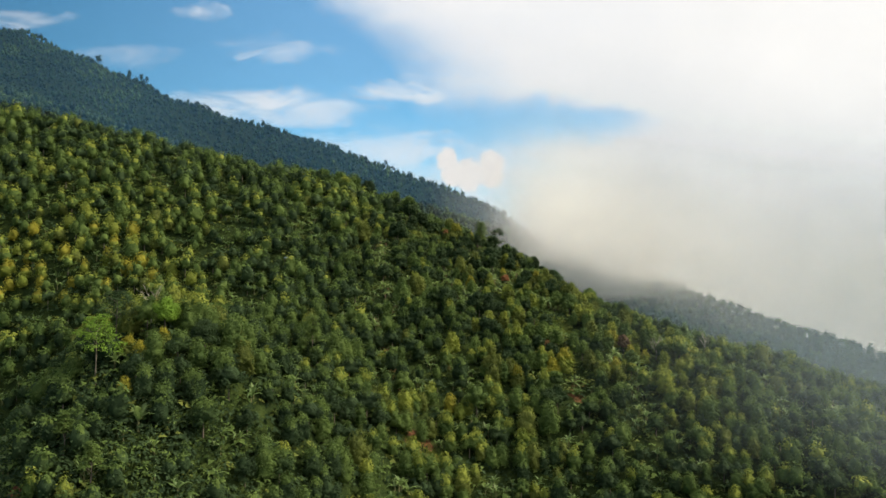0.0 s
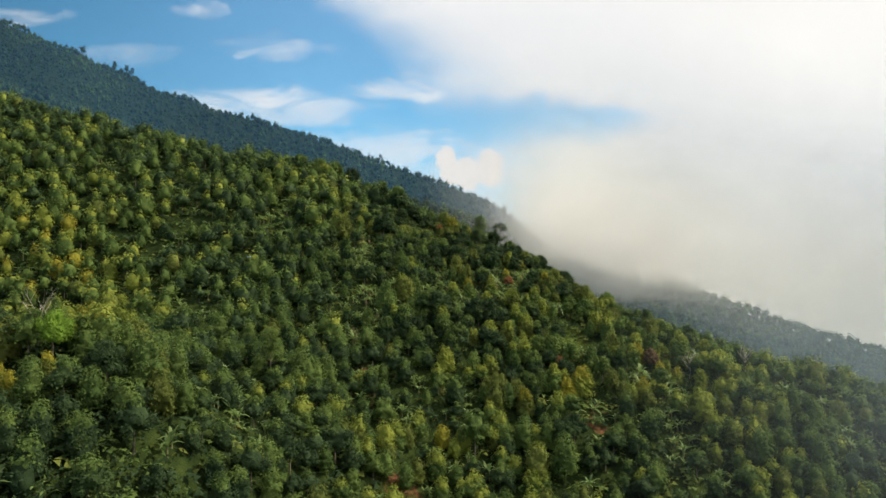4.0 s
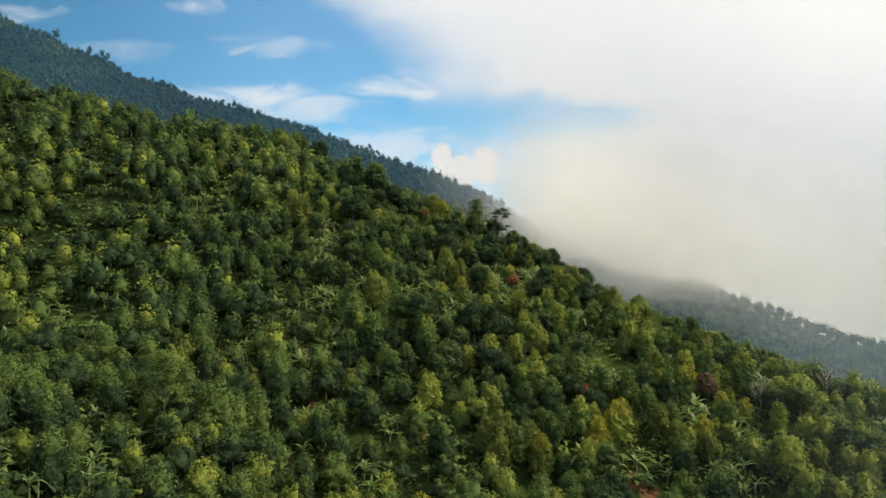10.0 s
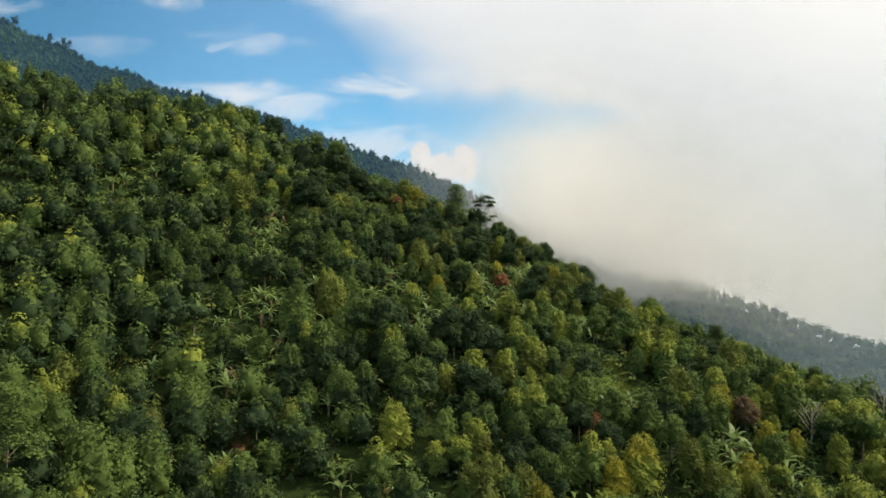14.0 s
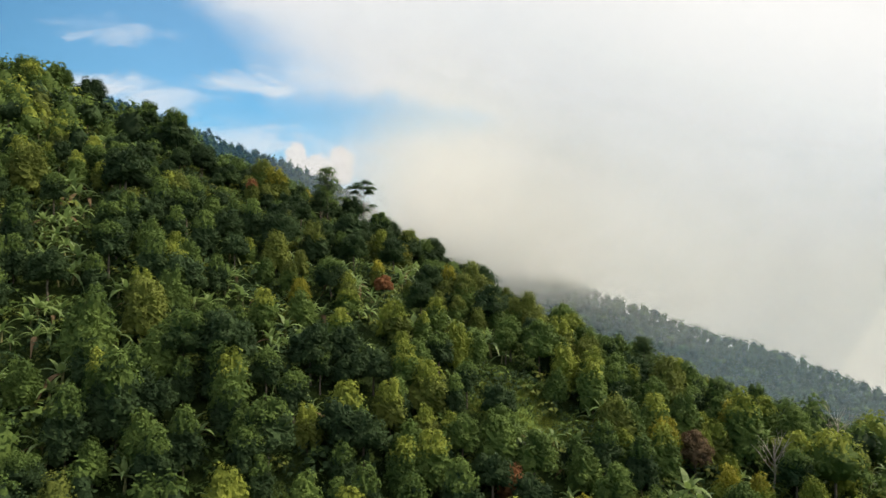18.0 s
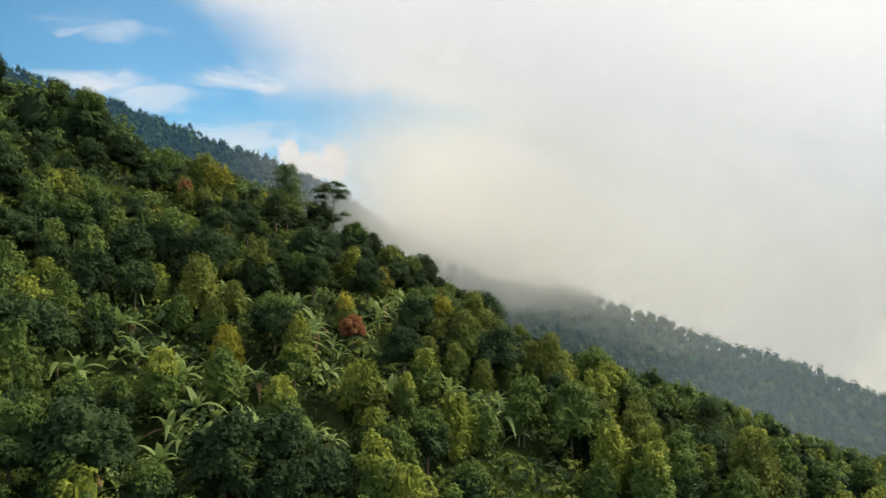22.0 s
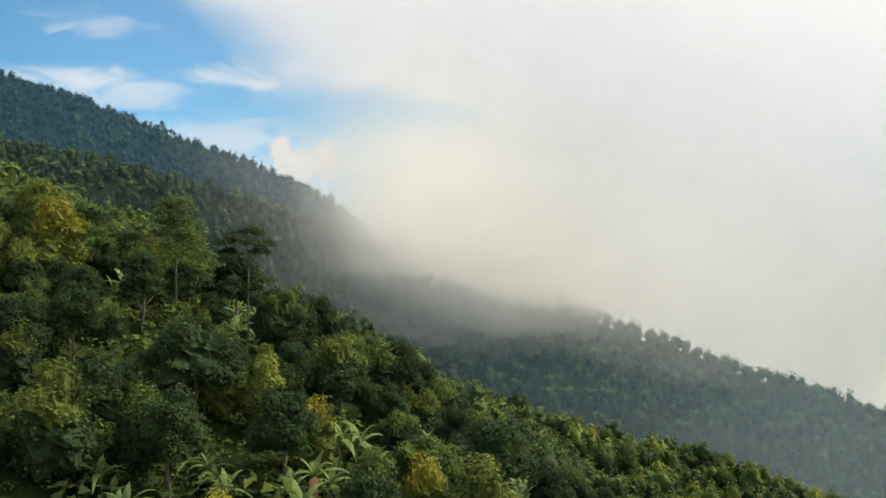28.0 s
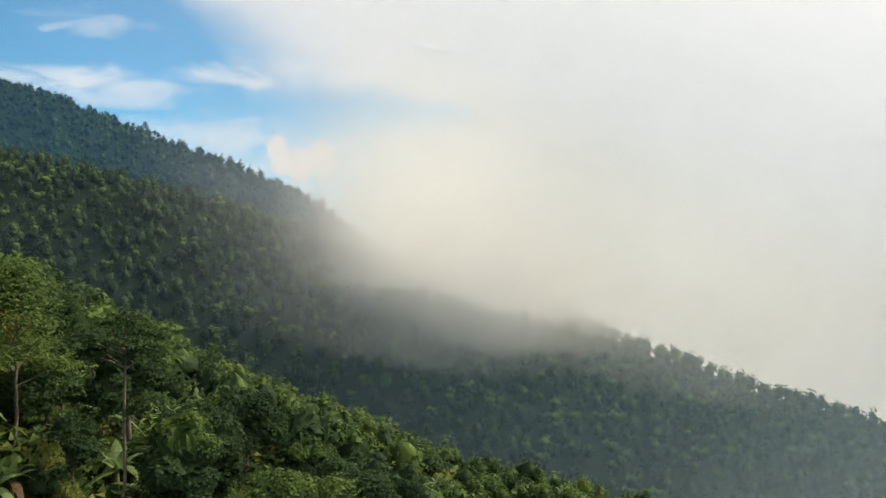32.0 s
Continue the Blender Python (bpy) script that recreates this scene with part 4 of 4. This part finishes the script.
rear_protos = [low_clove(200 + i, c, 4, 0.36, 1, (9, 6)) for i, c in enumerate(CL_COLS)]
banana_protos = [banana_shape(np.random.default_rng(250 + i), 6).arrays() for i in range(4)]
left = ~single & (y < 318 + 0.447 * np.clip(x, -60, 100))
front_protos = [low_clove(200 + i, c, 34, 0.155, 1, (18, 12)) for i, c in enumerate(CL_COLS)]
front_shades = [low_shade(230 + i, c, 60, 0.18, 16, (20, 13)) for i, c in enumerate(SH_COLS)]
front = (y < 190 + 0.2 * np.clip(x, 0, 80)) & (y > 112) & (x > -0.50 * y) & (x < 0.42 * y)       # the lower slope, passed at some eighty metres
behind = (y > 300) | (x > 0.55 * y)
for k, zone, protos, by_tone, name, label, category in (
        (0, front, front_protos, CLOVE_BY_TONE, "clove_plantation", "clove trees in greens and yellows on the hump of the spur", "trees"),
        (1, front, front_shades, SHADE_BY_TONE, "shade_trees", "round green shade trees on the hump of the spur", "trees"),
        (0, ~front & behind, rear_protos, CLOVE_BY_TONE, "clove_plantation", "clove trees over the back and the lower end of the spur", "trees"),
        (0, ~front & ~behind, mid_protos, CLOVE_BY_TONE, "clove_plantation", "close-planted clove trees in greens and yellows covering the near spur", "trees"),
        (1, ~front, shade_protos, SHADE_BY_TONE, "shade_trees", "dark round shade trees scattered among the cloves", "trees"),
        (2, front | ~front, banana_protos, None, "banana_grove", "light green banana plants in groves between the trees", "banana plants")):
    s = np.where(left & zone & (kind == k))[0]
    if by_tone:
        which = np.array([by_tone[colour[i]][int(turns[i] * 97) % len(by_tone[colour[i]])] for i in s])
    else:
        which = (turns[s] * 97).astype(int) % 4
    joined(name, protos, which, x[s], y[s], ground_height(x[s], y[s]), size[s], turns[s], label, category)


# the plantation goes on outside the valley's opening
ox, oy = np.meshgrid(np.arange(-300, 340, 5.2), np.arange(-70, 420, 5.2))
ox = (ox + rng.uniform(-2.1, 2.1, ox.shape)).ravel()
oy = (oy + rng.uniform(-2.1, 2.1, oy.shape)).ravel()
o = (ox < -0.61 * oy - 18) | (ox > 0.64 * oy + 18) | (oy < 80) | (oy > 338)
ox, oy = ox[o], oy[o]
outer = [low_clove(270 + i, c, 1, 0.6, 3, (6, 4)) for i, c in enumerate(((MID, LIME), (MID, MID), (DEEP, MID), (OLIVE, LIME)))] + [low_shade(276, (DEEP, MID), 2, 0.7, 6, (6, 5))]
joined("outer_plantation", outer, rng.integers(0, 5, len(ox)), ox, oy, ground_height(ox, oy), rng.uniform(1.0, 1.5, len(ox)), rng.uniform(0, 6.28, len(ox)),
       "green clove and shade trees spread over the rest of the flank", "trees")


# undergrowth between the trees
def bush(seed, col, k=14, sz=0.24, wide=0.8, high=0.6):
    g = np.random.default_rng(seed)
    d = ball_points(k, g)
    d[:, 2] = np.abs(d[:, 2])
    v, f = cards(d * (wide, wide, high) + (0, 0, 0.1), d + (0, 0, 0.4), sz, g, tri=True)
    return v, f, np.full(len(f), col)


bushes = [bush(300 + i, c, 9, 0.34) for i, c in enumerate((DEEP, DEEP, MID, DEEP, OLIVE, MID))]
bx, by = scatter(92, 320, 1.9, 0.5)
inside = (bx > -32) & (bx < 80) & (by > 190) & (by < 292)
earth = ((bx + 4.5) / 5) ** 2 + ((by - 159.5) / 3.5) ** 2 < 1
bx, by = bx[~inside & ~earth], by[~inside & ~earth]
joined("undergrowth", bushes, rng.integers(0, 6, len(bx)), bx, by, ground_height(bx, by), rng.uniform(0.8, 2.1, len(bx)), rng.uniform(0, 6.28, len(bx)),
       "low green scrub and coffee bushes under the trees", "undergrowth")
fine_bushes = [bush(310 + i, c, 26, 0.17, 0.8, 0.75) for i, c in enumerate((DEEP, DEEP, MID, DEEP, OLIVE, MID))]
bx, by = scatter(190, 292, 1.3, 0.5, (-32, 80))
high = 0.85 + 0.5 * field(bx, by, 9, 41)
joined("undergrowth", fine_bushes, rng.integers(0, 6, len(bx)), bx, by, ground_height(bx, by), np.clip(rng.uniform(0.9, 1.7, len(bx)) * high, 0.5, 2.2), rng.uniform(0, 6.28, len(bx)),
       "leafy green scrub and tall weeds on the near slope", "undergrowth")

bx, by = scatter(88, 124, 1.25, 0.5, (-70, -12))
joined("undergrowth", fine_bushes, rng.integers(0, 4, len(bx)), bx, by, ground_height(bx, by), rng.uniform(1.0, 2.1, len(bx)), rng.uniform(0, 6.28, len(bx)),
       "dense dark scrub and saplings on the foot of the hump", "undergrowth")


# tall grass on the open patches
def tuft(seed, col):
    g = np.random.default_rng(seed)
    s = Shape()
    for i in range(14):
        a, b, h = g.uniform(0, 6.28), g.uniform(0, 0.3), g.uniform(0.25, 0.6)
        foot = np.array((np.cos(a) * b, np.sin(a) * b, -0.1))
        side = np.array((-np.sin(a), np.cos(a), 0)) * 0.035
        tip = foot + (np.cos(a) * h * 0.5, np.sin(a) * h * 0.5, h)
        s.add(np.array([foot - side, foot + side, tip]), np.array([[0, 1, 2]]), col)
    return s.arrays(True)


px, py = [], []
for cx, cy, rx, ry in ((29.5, 212, 7, 4.6), (38, 208, 5, 3.5), (-4, 158, 6, 4), (-10, 252, 6, 4), (-2, 248, 7, 4)):
    q, a = np.sqrt(rng.uniform(0, 1, 1100)), rng.uniform(0, 6.28, 1100)
    px.append(cx + rx * q * np.cos(a))
    py.append(cy + ry * q * np.sin(a))
px, py = np.concatenate(px), np.concatenate(py)
joined("grass", [tuft(360 + i, c) for i, c in enumerate((MID, OLIVE, LIME, DEEP))], np.digitize(field(px, py, 4, 44) + rng.normal(0, 0.5, len(px)), [-0.7, 0.2, 0.9]), px, py,
       ground_height(px, py), rng.uniform(0.5, 1.3, len(px)), rng.uniform(0, 6.28, len(px)), "tall rough green grass in the clearings", "grass")

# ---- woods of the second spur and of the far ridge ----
# lighter second colours: sunlit crown tops put into the leaves
far_protos = [low_clove(320 + i, c, 4, 0.44, 2, (8, 6)) for i, c in enumerate(((DEEP, BLUE), (DEEP, MID), (BLUE, BLUE), (DEEP, DEEP), (SHADED, DEEP)))]
far_protos += [low_shade(330 + i, c, 5, 0.55, 7, (8, 6)) for i, c in enumerate(((SHADED, SHADED), (BLUE, MID)))]
x, y = scatter(418, 600, 5.5, x_lim=(-400, 340))
s = y < 582 - 0.23 * np.clip(x, -100, 500)
x, y = x[s], y[s]
which = rng.integers(0, 7, len(x))
joined("second_spur_woods", far_protos, which, x, y, ground_height(x, y) - 1.6 * (which > 4), rng.uniform(0.90, 1.55, len(x)), rng.uniform(0, 6.28, len(x)),
       "hazy green woods on the second spur", "woods")
x, y = scatter(640, 1020, 4.9, x_lim=(-800, 150))
s = (y < 740 - 0.45 * np.clip(x, -700, 500)) & (rng.uniform(0, 1, len(x)) < 0.9)
x, y = x[s], y[s]
ridge_protos = [low_clove(340 + i, c, 4, 0.5, 3, (7, 5)) for i, c in enumerate(((DEEP, MID), (SHADED, DEEP), (SHADED, BLUE)))] + [low_shade(350 + i, (c, c), 5, 0.7, 5, (7, 5)) for i, c in enumerate((SHADED, SHADED, DEEP))]
# brighter quarters: patches of sun on the ridge put into the choice of greens
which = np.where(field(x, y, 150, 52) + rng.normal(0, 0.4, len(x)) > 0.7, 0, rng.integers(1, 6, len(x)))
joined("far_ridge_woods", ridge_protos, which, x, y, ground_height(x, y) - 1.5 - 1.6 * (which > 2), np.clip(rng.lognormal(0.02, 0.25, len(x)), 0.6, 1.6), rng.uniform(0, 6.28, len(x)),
       "blue-green woods on the far ridge with cloud shade in their colour", "woods")


# single trees on the two far skylines
def skyline_tree(seed, h, label, group):
    g = np.random.default_rng(seed)
    e = root("ridge_tree", label, "tree", group)
    part("trunk", trunk_shape(g, h * 0.6, 0.2, 3, h * 0.16), e)
    lobes = round_lobes(g, h, h * g.uniform(0.22, 0.34), 9) if seed % 3 else pad_lobes(g, h, h * 0.34, 8)
    part("crown", lobed_crown(lobes, 22, 0.38, g, SHADED, SHADED, core=(10, 7), core_scale=0.75, tri=True) if seed % 3 else airy_crown(lobes, 50, 0.34, g, SHADED), e)
    return e


RIDGE = [skyline_tree(400 + i, h, l, "trees on the far skyline") for i, (h, l) in enumerate((
    (13, "tall airy tree alone on the far skyline"), (9, "round dark tree on the far ridge"), (11, "dark spreading tree on the far ridge"), (10, "open-crowned tree on the far ridge")))]
g = np.random.default_rng(77)
spots = [(-418, 1.3, 0), (-372, 1.0, 2), (-355, 1.25, 3), (-345, 1.1, 2), (-288, 0.95, 1), (-57, 0.9, 2), (-50, 0.75, 1)]
spots += [(float(a), float(g.uniform(0.32, 0.62)), int(g.integers(0, 4))) for a in g.uniform(-560, 70, 34)]
for i, (a, sc, k) in enumerate(spots):
    b = 719 - 0.45 * a + float(g.uniform(-3, 3))
    (stand if i < 4 and k == i else copy_at)(RIDGE[k], a, b, sc, float(g.uniform(0, 6)))
for i in range(18):
    a = float(g.uniform(150, 330))
    copy_at(RIDGE[int(g.integers(0, 4))], a, 560 - 0.23 * a + float(g.uniform(-4, 4)), float(g.uniform(0.40, 0.70)), float(g.uniform(0, 6)), 1.6)
for k, ob in enumerate(RIDGE):
    if ob.location.length < 1:
        stand(ob, -300.0 + 12 * k, 719 + 0.45 * (300 - 12 * k), 0.7)


# ---- the hut ----
def box(a, b):
    (x0, y0, z0), (x1, y1, z1) = a, b
    v = [(x0, y0, z0), (x1, y0, z0), (x1, y1, z0), (x0, y1, z0), (x0, y0, z1), (x1, y0, z1), (x1, y1, z1), (x0, y1, z1)]
    return np.array(v, float), np.array([[0, 3, 2, 1], [4, 5, 6, 7], [0, 1, 5, 4], [1, 2, 6, 5], [2, 3, 7, 6], [3, 0, 4, 7]])


PALETTE += [TIN, PLANK]
TN, PK = 14, 15
hut = root("field_hut", "small plank hut under a blue tin roof among the trees", "hut", "")
s = Shape()
for a, b in (((-1.5, -1.1, -0.6), (1.5, -1.03, 2.2)), ((-1.5, 1.03, -0.6), (1.5, 1.1, 2.2)), ((-1.5, -1.03, -0.6), (-1.43, 1.03, 2.2)), ((1.43, -1.03, -0.6), (1.5, 1.03, 2.2))):
    v, f = box(a, b)
    s.add(v, f, PK)
part("wall", s, hut, "weathered plank walls")
for side in (-1, 1):
    v = np.array([(-1.9, 0, 3.0), (1.9, 0, 3.0), (1.9, 1.6 * side, 2.15), (-1.9, 1.6 * side, 2.15)])
    v = np.concatenate([v, v + (0, 0, 0.05)])
    f = np.array([[0, 3, 2, 1], [4, 5, 6, 7], [0, 1, 5, 4], [1, 2, 6, 5], [2, 3, 7, 6], [3, 0, 4, 7]])
    part("roof", (v, f, np.full(6, TN)), hut, "blue tin roofing sheet")
stand(hut, -44.0, 213.5, 0.55, 0.4, 0.3)
